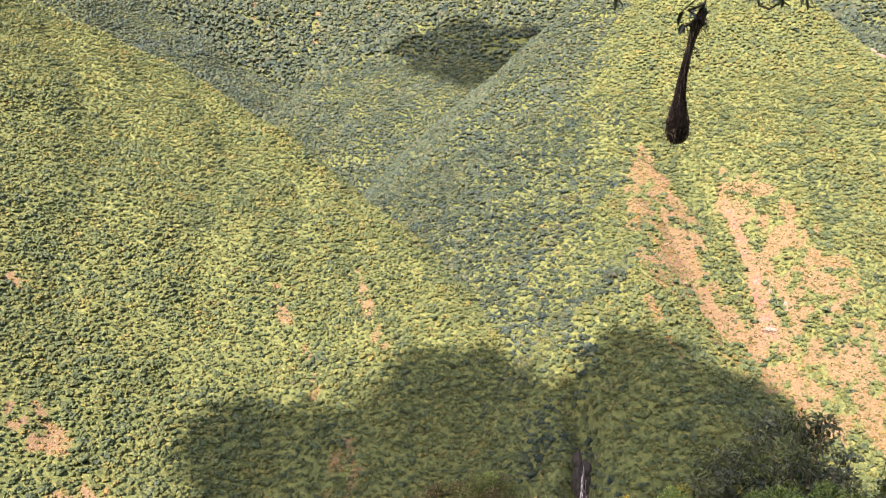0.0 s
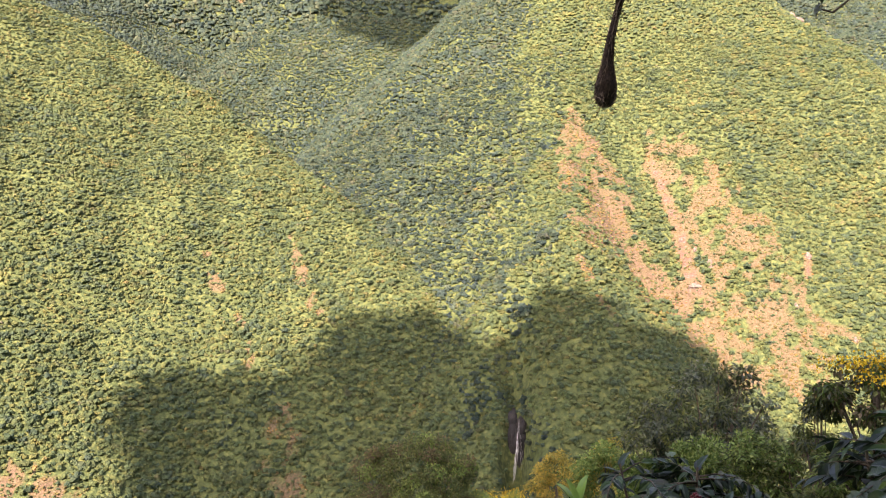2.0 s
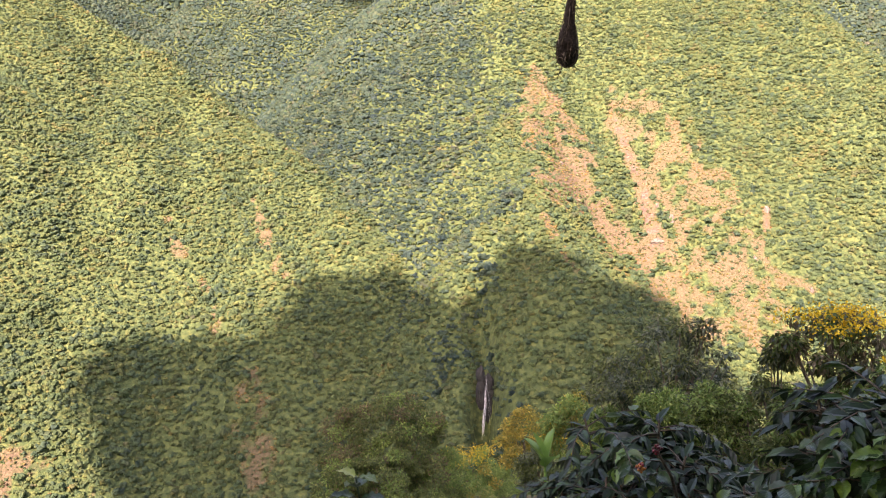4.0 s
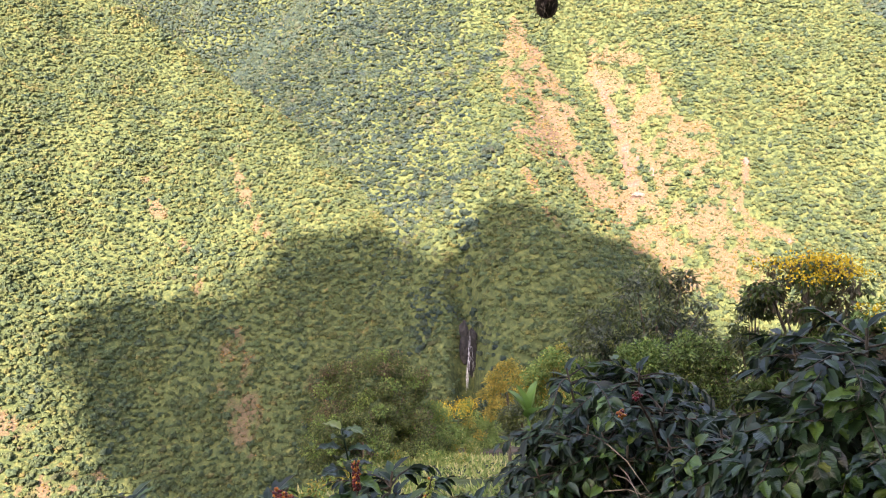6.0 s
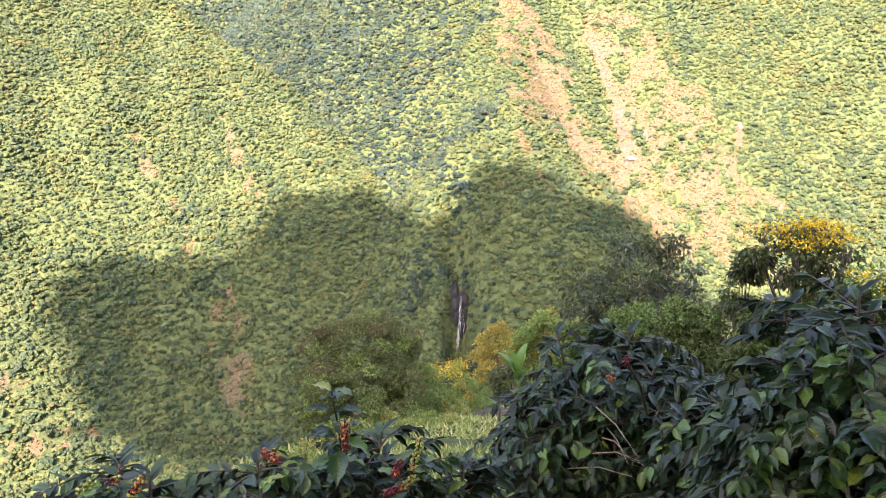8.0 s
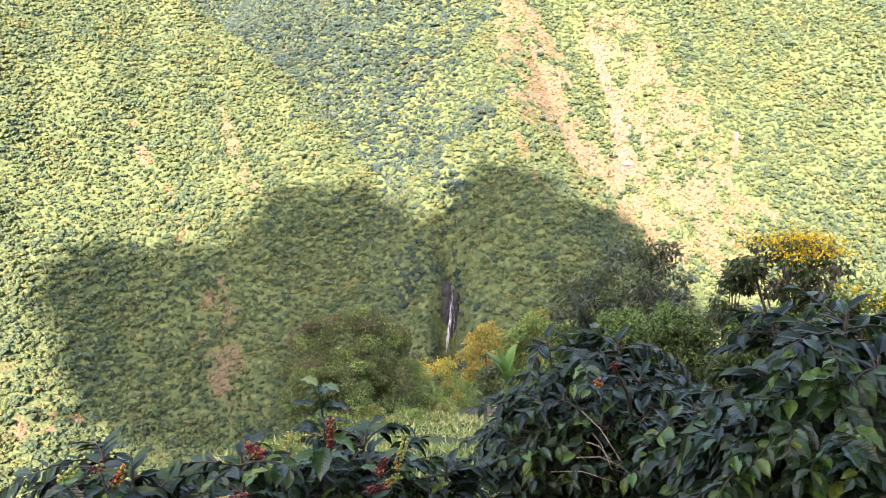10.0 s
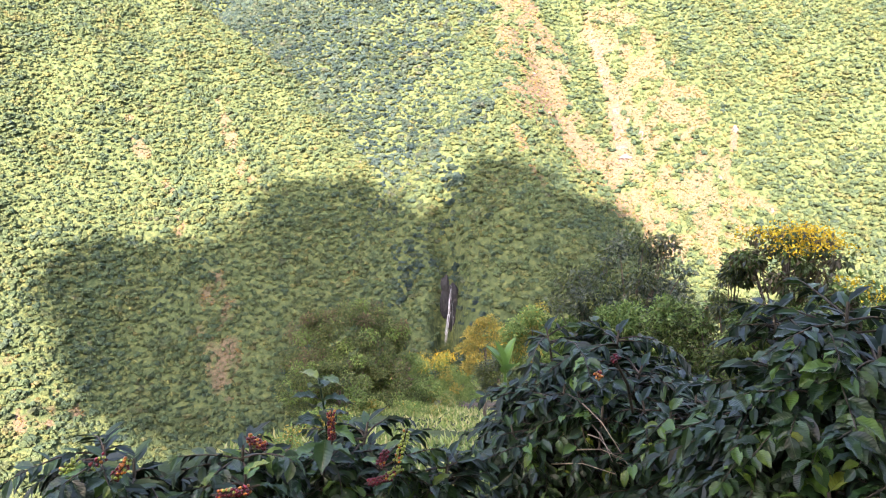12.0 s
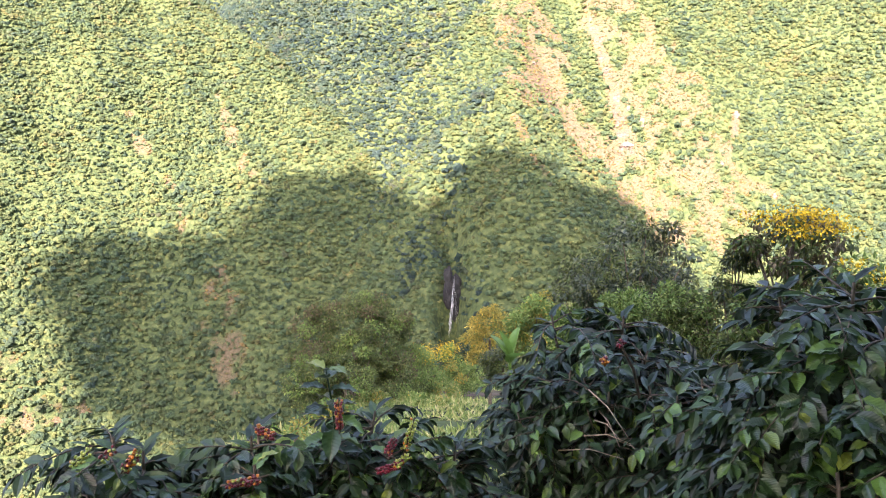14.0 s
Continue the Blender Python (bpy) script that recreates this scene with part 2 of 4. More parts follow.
def crest_height(x, y, owner=False):
    z = np.full(np.shape(x), -2000.0)
    who = np.zeros(np.shape(x), int)
    for number, (pts, fall, rounding) in enumerate(RIDGES):
        places = [bearing(*p) for p in pts]
        own = np.full(np.shape(x), -2000.0)
        for (ax, ay, az), (bx, by, bz) in zip(places, places[1:]):
            dx, dy = bx - ax, by - ay
            t = np.clip(((x - ax) * dx + (y - ay) * dy) / (dx * dx + dy * dy), 0, 1)
            d = np.hypot(x - ax - t * dx, y - ay - t * dy)
            h = az + (bz - az) * t - fall * (np.sqrt(d * d + rounding * rounding) - rounding)
            own = np.maximum(own, h)
        who = np.where(own > z, number, who)
        z = np.maximum(z, own) + 3.0 * np.exp(-np.abs(z - own) / 8.0)
    return who if owner else z


def home_hill(x, y):
    """The hillside on which the camera stands: a slope that steepens below the clearing and climbs to a ridge behind."""
    crest = np.interp(x, [p[0] for p in BEHIND], [p[1] for p in BEHIND])
    brow = np.interp(x, [-9, -4.5, -3, 12, 30], [4, 6, 48, 48, 30])
    down = -0.32 * np.minimum(y, brow) - 0.80 * np.maximum(y - brow, 0)
    back = np.clip(-y / -BEHIND_Y, 0, 1)
    # unseen rise behind the lookout, added to keep sky light off the bushes
    shade_bank = 36 * (1 - np.exp(-np.maximum(-y - 3, 0) / 38))
    up = shade_bank + crest * (0.25 * back + 0.75 * back ** 1.6) - 0.7 * np.maximum(BEHIND_Y - y, 0)
    side = 0.0009 * np.maximum(np.abs(x) - 30, 0) ** 1.35
    return np.where(y > 0, down, up) - side * (y > -200)


def land(x, y):
    x, y = np.asarray(x, float), np.asarray(y, float)
    far = np.hypot(x, y)
    hills = crest_height(x, y)
    rough = np.clip((far - 250) / 300, 0, 1) * (y > -300)
    wave = (soft_noise(x, y, 150, 3) - 0.5) * 26 + (soft_noise(x, y, 60, 4) - 0.5) * 12 + (soft_noise(x, y, 22, 5) - 0.5) * 4
    hills = hills + wave * rough
    # the ravine of the waterfall, with the rock step that the water falls from
    middle = 9 + 3 * np.sin(y / 17) - (y - 745) * 0.05
    across = np.exp(-((x - middle) / 13) ** 2)
    step = np.clip((748 - y) / 8, 0, 1) * np.clip((y - 560) / 120, 0, 1)
    hills = hills - across * np.clip((900 - y) / 80, 0, 1) * np.clip((y - 500) / 100, 0, 1) * (36 + 34 * step)
    home = home_hill(x, y)
    near = (soft_noise(x, y, 9, 6) - 0.5) * 0.5 * np.clip((far - 3) / 10, 0, 1) + (soft_noise(x, y, 2.3, 7) - 0.5) * 0.12
    home = home + near * (far < 200)
    floor = -340 + (soft_noise(x, y, 80, 8) - 0.5) * 14
    return np.maximum(np.maximum(hills, home), floor)


def land_at(x, y):
    return float(land(np.array([x]), np.array([y]))[0])


# bare earth, rock and dry grass: how bare, and the line down the slope as x, y, half width
BARE = [
    (0.86, [(212, 1199, 4), (217, 1113, 8), (227, 1056, 10), (226, 1017, 11), (230, 959, 12)]),
    (0.72, [(97, 1238, 20), (125, 1095, 52), (132, 981, 50), (201, 933, 42), (244, 872, 22)]),
    (0.62, [(223, 1183, 35), (276, 1056, 48), (303, 970, 45), (313, 893, 50)]),
    (0.6, [(78, 945, 6), (92, 879, 7), (106, 807, 5)]),
    (0.7, [(240, 952, 9), (239, 895, 11), (258, 862, 12)]),
    (0.95, [(374, 996, 6), (365, 972, 5)]),
    (0.6, [(336, 933, 5), (395, 906, 6)]),
    (0.62, [(-306, 1067, 5), (-272, 995, 9), (-234, 941, 10)]),
    (0.62, [(-408, 1013, 6), (-376, 970, 9)]),
    (0.6, [(-336, 938, 7), (-300, 882, 8)]),
    (0.42, [(-249, 832, 13), (-238, 789, 20), (-206, 738, 15)]),
    (0.7, [(-474, 682, 46), (-409, 697, 28), (-354, 702, 15)]),
    (0.7, [(-589, 755, 18), (-541, 749, 17)]),
    (0.60, [(-717, 883, 8), (-682, 881, 7)]),
    (0.6, [(-872, 2428, 11), (-811, 2240, 12)]),
    (0.55, [(-1107, 2425, 8), (-1012, 2240, 7)]),
]


def bareness(x, y):
    """0 under closed forest, 1 on open earth."""
    out = np.zeros(np.shape(x))
    ragged = soft_noise(x, y, 16, 21) * 0.45 + soft_noise(x, y, 7, 22) * 0.35 + soft_noise(x, y, 3, 23) * 0.2
    for how, line in BARE:
        for (ax, ay, aw), (bx, by, bw) in zip(line, line[1:]):
            dx, dy = bx - ax, by - ay
            t = np.clip(((x - ax) * dx + (y - ay) * dy) / (dx * dx + dy * dy), 0, 1)
            d = np.hypot(x - ax - t * dx, y - ay - t * dy)
            w = aw + (bw - aw) * t
            edge = np.clip((w * (0.35 + 1.4 * ragged) - d) / (0.25 * w + 2), 0, 1)
            patchy = 1.0 if how > 0.72 else np.clip((ragged - 0.4) * 7, 0, 1)
            out = np.maximum(out, edge * how * patchy)
    clearing = np.clip((1.25 - np.hypot((x - 1.9) / 2.2, (y - 40) / 6)) * 2.5, 0, 0.85)
    return np.clip(np.maximum(out, clearing * np.clip(ragged * 2, 0, 1)), 0, 1)

# ---- building blocks ----
def fast_mesh(name, verts, faces, mat, smooth=False):
    """A mesh from arrays of places and of triangles or quads."""
    verts, faces = np.asarray(verts, np.float32), np.asarray(faces, np.int32)
    me = bpy.data.meshes.new(name)
    n, k = faces.shape
    me.vertices.add(len(verts))
    me.vertices.foreach_set("co", verts.ravel())
    me.loops.add(n * k)
    me.loops.foreach_set("vertex_index", faces.ravel())
    me.polygons.add(n)
    me.polygons.foreach_set("loop_start", np.arange(0, n * k, k, dtype=np.int32))
    me.polygons.foreach_set("loop_total", np.full(n, k, np.int32))
    me.polygons.foreach_set("use_smooth", np.full(n, smooth, bool))
    me.materials.append(mat)
    me.update(calc_edges=True)
    return me


def thing(name, at, label, category, group="", kind=""):
    """An Empty at the foot of a thing, which its parts hang from."""
    ob = new(name)
    ob.location = at
    ob.empty_display_size = 0.1
    return tagged(ob, label, category, group, kind)


def part(name, mesh, parent, label="", kind="", at=None):
    """One mesh object under a thing; the mesh is in the thing's own frame."""
    ob = new(name, mesh)
    ob.parent = parent
    if at is not None:
        ob.matrix_local = at
    return tagged(ob, label, kind=kind)


def tube(points, radii, sides=6):
    """Places and quads of a bent, tapered tube."""
    pts = [Vector(p) for p in points]
    verts, faces = [], []
    for i, p in enumerate(pts):
        d = (pts[min(i + 1, len(pts) - 1)] - pts[max(i - 1, 0)]).normalized()
        a = d.orthogonal().normalized()
        if i:
            a = (last - d * last.dot(d)).normalized()
        last = a
        c = d.cross(a)
        for k in range(sides):
            w = 2 * math.pi * k / sides
            verts.append(p + (a * math.cos(w) + c * math.sin(w)) * radii[i])
    for i in range(len(pts) - 1):
        for k in range(sides):
            n = (k + 1) % sides
            faces.append((i * sides + k, i * sides + n, (i + 1) * sides + n, (i + 1) * sides + k))
    return verts, faces


def joined(pieces):
    verts, faces = [], []
    for v, f in pieces:
        k = len(verts)
        verts.extend(v)
        faces.extend(tuple(i + k for i in face) for face in f)
    return verts, faces


# ---- the ground: one sheet from the lookout to the farthest crest ----
def build_ground():
    az = np.radians(np.concatenate([np.arange(-180, -46, 1.6), np.arange(-46, 40, 0.36), np.arange(40, 180, 1.6)]))
    rings = np.concatenate([np.geomspace(0.4, 60, 70), np.geomspace(63, 560, 46), np.arange(568, 1300, 7.0), np.arange(1308, 2300, 11.0),
                            np.arange(2320, 3400, 30.0), np.geomspace(3500, 4900, 8)])
    a, r = np.meshgrid(az, rings)
    x, y = r * np.sin(a), r * np.cos(a)
    z = land(x, y)
    n, m = a.shape
    verts = np.concatenate([np.stack([x, y, z], -1).reshape(-1, 3), [[0, 0, land_at(0, 0)]]])
    i, j = np.meshgrid(np.arange(n - 1), np.arange(m), indexing="ij")
    k = (j + 1) % m
    faces = np.stack([i * m + j, i * m + k, (i + 1) * m + k, (i + 1) * m + j], -1).reshape(-1, 4)
    me = fast_mesh("ground", verts, faces, GROUND, True)
    bm = bmesh.new()
    bm.from_mesh(me)
    bm.verts.ensure_lookup_table()
    for q in range(m):
        bm.faces.new((bm.verts[n * m], bm.verts[(q + 1) % m], bm.verts[q])).smooth = True
    bmesh.ops.recalc_face_normals(bm, faces=bm.faces[-m:])
    bm.to_mesh(me)
    bm.free()
    bare = np.concatenate([bareness(x, y).ravel(), [0.0]]).astype(np.float32)
    me.attributes.new("bare", "FLOAT", "POINT").data.foreach_set("value", bare)
    return tagged(new("ground", me), "steep green mountain slopes with bare earth landslide scars", "ground", kind="structure")


build_ground()


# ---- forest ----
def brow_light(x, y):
    """Yellower growth along the sunny crest of the great spur, with the light on it put into the tone."""
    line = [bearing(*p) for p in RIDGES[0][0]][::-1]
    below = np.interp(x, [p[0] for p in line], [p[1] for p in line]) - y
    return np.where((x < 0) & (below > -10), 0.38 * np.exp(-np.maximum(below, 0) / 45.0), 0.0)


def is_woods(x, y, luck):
    """The ravine and the slopes behind carry woods whose darker, bluer colour holds their shade and haze."""
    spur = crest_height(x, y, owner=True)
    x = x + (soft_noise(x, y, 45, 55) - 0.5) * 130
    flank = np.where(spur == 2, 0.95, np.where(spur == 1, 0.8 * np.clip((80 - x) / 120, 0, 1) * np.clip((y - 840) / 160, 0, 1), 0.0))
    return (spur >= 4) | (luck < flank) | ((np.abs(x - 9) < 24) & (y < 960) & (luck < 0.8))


def in_sight(x, y, z):
    """What the lookout overlooks: crowns on slopes that no nearer slope hides."""
    az = np.radians(np.arange(-44, 35, 0.25))
    far = np.arange(420, 3400, 8.0)
    a, r = np.meshgrid(az, far)
    rise = np.maximum.accumulate((land(r * np.sin(a), r * np.cos(a)) - 1.6) / r, 0)
    dist = np.hypot(x, y)
    i = np.clip(((dist - 420) / 8).astype(int) - 2, 0, len(far) - 1)
    j = np.clip(np.round((np.arctan2(x, y) - az[0]) / radians(0.25)).astype(int), 0, len(az) - 1)
    return (z + 11 - 1.6) / dist > rise[i, j]


def ball(seed):
    """A rough lump of leaves with twenty faces, turned at random."""
    bm = bmesh.new()
    bmesh.ops.create_icosphere(bm, subdivisions=1, radius=1)
    turn = Euler((seed * 1.7, seed * 2.9, seed * 0.7)).to_matrix()
    rng = random.Random(seed)
    verts = np.array([(turn @ v.co * rng.uniform(0.78, 1.22))[:] for v in bm.verts])
    faces = np.array([[v.index for v in f.verts] for f in bm.faces])
    bm.free()
    return verts, faces


BALLS = [ball(k) for k in range(24)]


def lumps(centre, size, seed):
    """Many lumps as one array of places and triangles, open below; size: half width across, along and up of each."""
    rng = np.random.RandomState(seed)
    kind = rng.randint(0, len(BALLS), len(centre))
    verts = np.stack([b[0] for b in BALLS])
    low = verts[:, BALLS[0][1]].mean(2)[:, :, 2] < -0.1
    faces = BALLS[0][1][None] + (np.arange(len(centre)) * 12)[:, None, None]
    return (centre[:, None] + verts[kind] * size[:, None]).reshape(-1, 3), faces[~low[kind]]


def slope_way(x, y):
    """The way that the slope faces, in plan, with its steepness."""
    k = 6.0
    return (land(x - k, y) - land(x + k, y)) / (2 * k), (land(x, y - k) - land(x, y + k)) / (2 * k)


def sow(x0, x1, y0, y1, cell, seed):
    """Places on a shaken grid."""
    rng = np.random.RandomState(seed)
    x, y = np.meshgrid(np.arange(x0, x1, cell), np.arange(y0, y1, cell * 0.92))
    x = x.ravel() + rng.uniform(-0.5, 0.5, x.size) * cell + (np.arange(x.shape[0]) % 2)[:, None].repeat(x.shape[1], 1).ravel() * cell * 0.5
    y = y.ravel() + rng.uniform(-0.5, 0.5, y.size) * cell
    return x, y


def grow(x, y, radius, lobes, seed, tall=0.24):
    """Crowns of uneven lumps: a core, and lobes over its upper half. Gives the places, faces and the crown of each place."""
    rng = np.random.RandomState(seed)
    n = len(x)
    fx, fy = slope_way(x, y)
    foot = np.stack([x, y, land(x, y)], 1)
    heart = foot + np.stack([fx * 0.25, fy * 0.25, np.full(n, 1.0)], 1) * (radius * tall * rng.uniform(0.3, 1.9, n))[:, None]
    core = np.stack([radius * 0.78, radius * 0.78, radius * 0.8], 1) * rng.uniform(0.75, 1.25, (n, 3))
    centre, size, whose = [heart], [core], [np.arange(n)]
    start = rng.uniform(0, 6.28, n)
    for k in range(lobes):
        w = start + k * 6.28 / lobes + rng.uniform(-0.7, 0.7, n)
        lift = rng.uniform(0.15, 0.8, n)
        out = np.stack([np.cos(w) * np.sqrt(1 - lift ** 2), np.sin(w) * np.sqrt(1 - lift ** 2), lift], 1)
        centre.append(heart + out * (radius * rng.uniform(0.5, 0.95, n))[:, None])
        size.append(radius[:, None] * rng.uniform(0.32, 0.62, n)[:, None] * rng.uniform(0.7, 1.3, (n, 3)))
        whose.append(np.arange(n))
    verts, faces = lumps(np.concatenate(centre), np.concatenate(size), seed + 1)
    return verts, faces, np.repeat(np.concatenate(whose), 12)


def build_canopy():
    seed = 40
    sown = []
    # plan of the stand: x from, x to, y from, y to, spacing
    for x0, x1, y0, y1, cell, lobes in ((-1280, 860, 540, 1390, 5.3, 2), (-1600, 1200, 1390, 2000, 6.6, 0), (-3100, 1700, 2000, 3350, 12.0, 0),
                                        (-1280, 860, 540, 1390, 10.5, 4)):
        seed += 10
        rng = np.random.RandomState(seed)
        x, y = sow(x0, x1, y0, y1, cell, seed)
        az = np.degrees(np.arctan2(x, y))
        keep = (az > -42.5) & (az < 32.5) & (np.hypot(x, y) > 555)
        x, y = x[keep], y[keep]
        keep = in_sight(x, y, land(x, y))
        x, y = x[keep], y[keep]
        n = len(x)
        bare = bareness(x, y)
        luck = rng.uniform(0, 1, n) + (0.62 if lobes == 4 else 0.0)
        thin = soft_noise(x, y, 34, 71)
        chance = np.where(bare > 0.72, 0.06, np.where(bare > 0.1, 0.72 - bare * 0.62, 0.985 - 0.15 * (thin < 0.2)))
        keep = luck < chance
        keep &= ~((np.abs(x - 9) < 9) & (np.abs(y - 712) < 38))
        x, y, bare, luck = x[keep], y[keep], bare[keep], rng.uniform(0, 1, keep.sum())
        n = len(x)
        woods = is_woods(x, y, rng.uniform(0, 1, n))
        dry = (bare > 0.12) & (rng.uniform(0, 1, n) < 0.55)
        radius = cell * (0.46 if lobes == 4 else 0.5 + 0.34 * rng.uniform(0, 1, n) ** 1.5) * (0.8 + 0.45 * soft_noise(x, y, 45, 72))
        radius *= np.where(bare > 0.1, 0.58, np.where(woods, 1.12, 1.0)) * (1.15 if lobes == 0 else 1.0)
        radius = np.where((np.abs(x - 9) < 26) & (y < 790), radius * 0.9, radius)
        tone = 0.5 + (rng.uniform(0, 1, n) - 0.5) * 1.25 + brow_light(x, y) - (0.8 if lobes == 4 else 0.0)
        kin = rng.uniform(0, 1, n)
        sown.append((x, y, radius, tone, kin, woods, dry, lobes))
    # low dry bushes over the slides
    rng = np.random.RandomState(91)
    x, y = sow(-560, 460, 640, 1260, 3.4, 92)
    bare = bareness(x, y)
    patch = soft_noise(x, y, 11, 73) * 0.6 + soft_noise(x, y, 4, 74) * 0.4
    keep = (bare > 0.08) & (patch > np.where(bare > 0.72, 0.56, 0.24)) & in_sight(x, y, land(x, y))
    x, y = x[keep], y[keep]
    n = len(x)
    sown.append((x, y, 0.6 + 2.0 * rng.uniform(0, 1, n) ** 2, rng.uniform(0.1, 1.1, n), rng.uniform(0, 1, n), np.zeros(n, bool), rng.uniform(0, 1, n) < 0.55, 1))
    for mat, name, label, choose in ((SCRUB, "scrub", "dry yellow-brown scrub among the landslide scars", lambda w, d: d),
                                     (WOODS, "forest", "dense forest in the side valley, shade and haze put into its dark blue-green", lambda w, d: w & ~d),
                                     (FOREST, "forest", "dense sunlit yellow-green forest on the steep slopes", lambda w, d: ~w & ~d)):
        verts, faces, tones, kins, count = [], [], [], [], 0
        for k, (x, y, radius, tone, kin, woods, dry, lobes) in enumerate(sown):
            q = choose(woods, dry)
            if not q.any():
                continue
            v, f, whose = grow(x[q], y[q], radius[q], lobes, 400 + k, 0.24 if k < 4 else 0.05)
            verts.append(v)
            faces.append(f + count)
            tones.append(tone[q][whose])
            kins.append(kin[q][whose])
            count += len(v)
        me = fast_mesh(name, np.concatenate(verts), np.concatenate(faces), mat)
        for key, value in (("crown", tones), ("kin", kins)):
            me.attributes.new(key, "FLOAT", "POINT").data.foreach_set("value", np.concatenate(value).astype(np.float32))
        tagged(new(name, me), label, "forest", kind="stuff")


build_canopy()

# ---- waterfall and rocks ----
def boulder(bm, centre, size, squash, rng, rough=1.0):
    made = bmesh.ops.create_icosphere(bm, subdivisions=3, radius=1)["verts"]
    seed = Vector(rng.uniform(-50, 50, 3))
    for v in made:
        n = (noise.noise(v.co * 1.3 + seed) * 0.45 + noise.noise(v.co * 3.1 + seed) * 0.18) * rough
        v.co = Vector((v.co.x * squash[0], v.co.y * squash[1], v.co.z * squash[2])) * (1 + n) * size + Vector(centre)


def build_waterfall():
    rng = np.random.RandomState(3)
    x0, y0, top, foot = 10.5, 737.0, -143.0, -206.0
    strands = []
    # a narrow lip, a main veil that drifts aside as it falls, and a thin second thread
    for k in range(10):
        second = k > 7
        dx = rng.normal(0, 0.7) + (3.4 if second else 0)
        pts, rad = [], []
        start = top - (16 + rng.uniform(0, 6) if second else rng.uniform(0, 5) + 2.2 * k)
        end = foot + rng.uniform(0, 8) + (12 if second else 0)
        for i in range(14):
            f = i / 13
            z = start + (end - start) * f
            down = (top - z) / (top - foot)
            pts.append((x0 + dx * (0.35 + 1.1 * down) - (1.5 if second else 4.5) * down ** 1.5 + 0.4 * math.sin(f * 6 + k) + rng.normal(0, 0.2), y0 - 1.5 - 3 * down + rng.normal(0, 0.3), z))
            rad.append((0.08 + 0.17 * down) * rng.uniform(0.35, 1.25) * (0.45 if second else 1.0) * min(1, 3 * (1.05 - f)))
        strands.append(tube(pts, rad, 6))
    v, f = joined(strands)
    tagged(new("waterfall", fast_mesh("waterfall", v, f, WATER, True)), "thin white waterfall dropping down a dark rock step", "waterfall", kind="structure")
    bm = bmesh.new()
    for k in range(22):
        boulder(bm, (x0 + rng.uniform(-8, 7), y0 + 11 + rng.uniform(-2, 4), -146 - rng.uniform(0, 60)), rng.uniform(3.5, 6), (0.9, 0.6, 1.7), rng)
    me = bpy.data.meshes.new("cliff")
    bm.to_mesh(me)
    bm.free()
    me.materials.append(DARKROCK)
    tagged(new("cliff", me), "dark wet rock step behind the waterfall", "cliff", kind="structure")


build_waterfall()


def rock(x, y, size, squash, seed, mat, label):
    rng = np.random.RandomState(seed)
    bm = bmesh.new()
    boulder(bm, (0, 0, 0), size, squash, rng)
    boulder(bm, (size * 0.7, size * 0.2, -size * 0.5), size * 0.7, squash, rng)
    me = bpy.data.meshes.new("rock")
    bm.to_mesh(me)
    bm.free()
    me.materials.append(mat)
    ob = new("rock", me)
    ob.location = (x, y, land_at(x, y) + size * 0.15)
    return tagged(ob, label, "rock", "rocks on the slopes")


for rx, ry, rs, shape in ((374, 994, 6.5, (0.8, 0.8, 1.3)), (336, 931, 5, (0.7, 0.8, 1.5)), (228, 962, 8, (1.4, 0.8, 0.7)), (252, 985, 7, (0.7, 0.8, 1.6)),
                          (240, 1010, 5, (0.8, 0.7, 1.4)), (137, 1000, 4.5, (1, 0.8, 0.9)), (120, 1050, 4, (1, 0.8, 0.8)), (392, 905, 4, (0.8, 0.8, 1.3)),
                          (-105, 985, 3.5, (1, 0.8, 0.8)), (226, 1030, 5, (0.8, 0.6, 1.2))):
    rock(rx, ry, rs * 0.65, shape, int(rx + 500), ROCK, "pale weathered rock outcrop on a landslide slope")
rock(640, 1805, 22, (1.2, 0.8, 0.9), 77, ROCK, "grey rock outcrop high on the far slope")


# ---- clouds behind and above the lookout, whose shadows lie on the valley and on the slope behind ----
ACROSS = Vector((0, 0, 1)).cross(TO_SUN).normalized()
ALOFT = TO_SUN.cross(ACROSS)
CLOUD = plain_material("cloud_white", (0.8, 0.8, 0.8), (0.86, 0.86, 0.86), 0.02, 1.0, 0.0, 0.3, 5)


def build_cloud(label, lobes, seed):
    """A cumulus of lobes (across the sun's way, up from it, half width), each a lump with small puffs round it that fray its rim."""
    rng = np.random.RandomState(seed)
    bm = bmesh.new()
    puffs = []
    for across, up, size in lobes:
        centre = ACROSS * across + ALOFT * up + TO_SUN * (1500 + rng.uniform(-30, 30))
        boulder(bm, centre, size * 0.95, (1.0, 1.0, 1.0), rng, 0.22)
        for k in range(int(size * 0.9)):
            w = rng.uniform(0, 6.28)
            rim = size * rng.uniform(0.82, 1.14)
            puffs.append((centre + (ACROSS * math.cos(w) + ALOFT * math.sin(w)) * rim + TO_SUN * rng.uniform(-40, 40), rng.uniform(3.5, 10)))
    me = bpy.data.meshes.new("cloud")
    bm.to_mesh(me)
    bm.free()
    me.polygons.foreach_set("use_smooth", np.ones(len(me.polygons), bool))
    me.materials.append(CLOUD)
    cloud = tagged(new("cloud", me), label, "cloud", kind="structure")
    v, f = lumps(np.array([p[0][:] for p in puffs]), np.repeat([[p[1]] for p in puffs], 3, 1), seed)
    part("cloud_rim", fast_mesh("cloud_rim", v, f, CLOUD, True), cloud, "frayed puffs of cloud", kind="stuff")


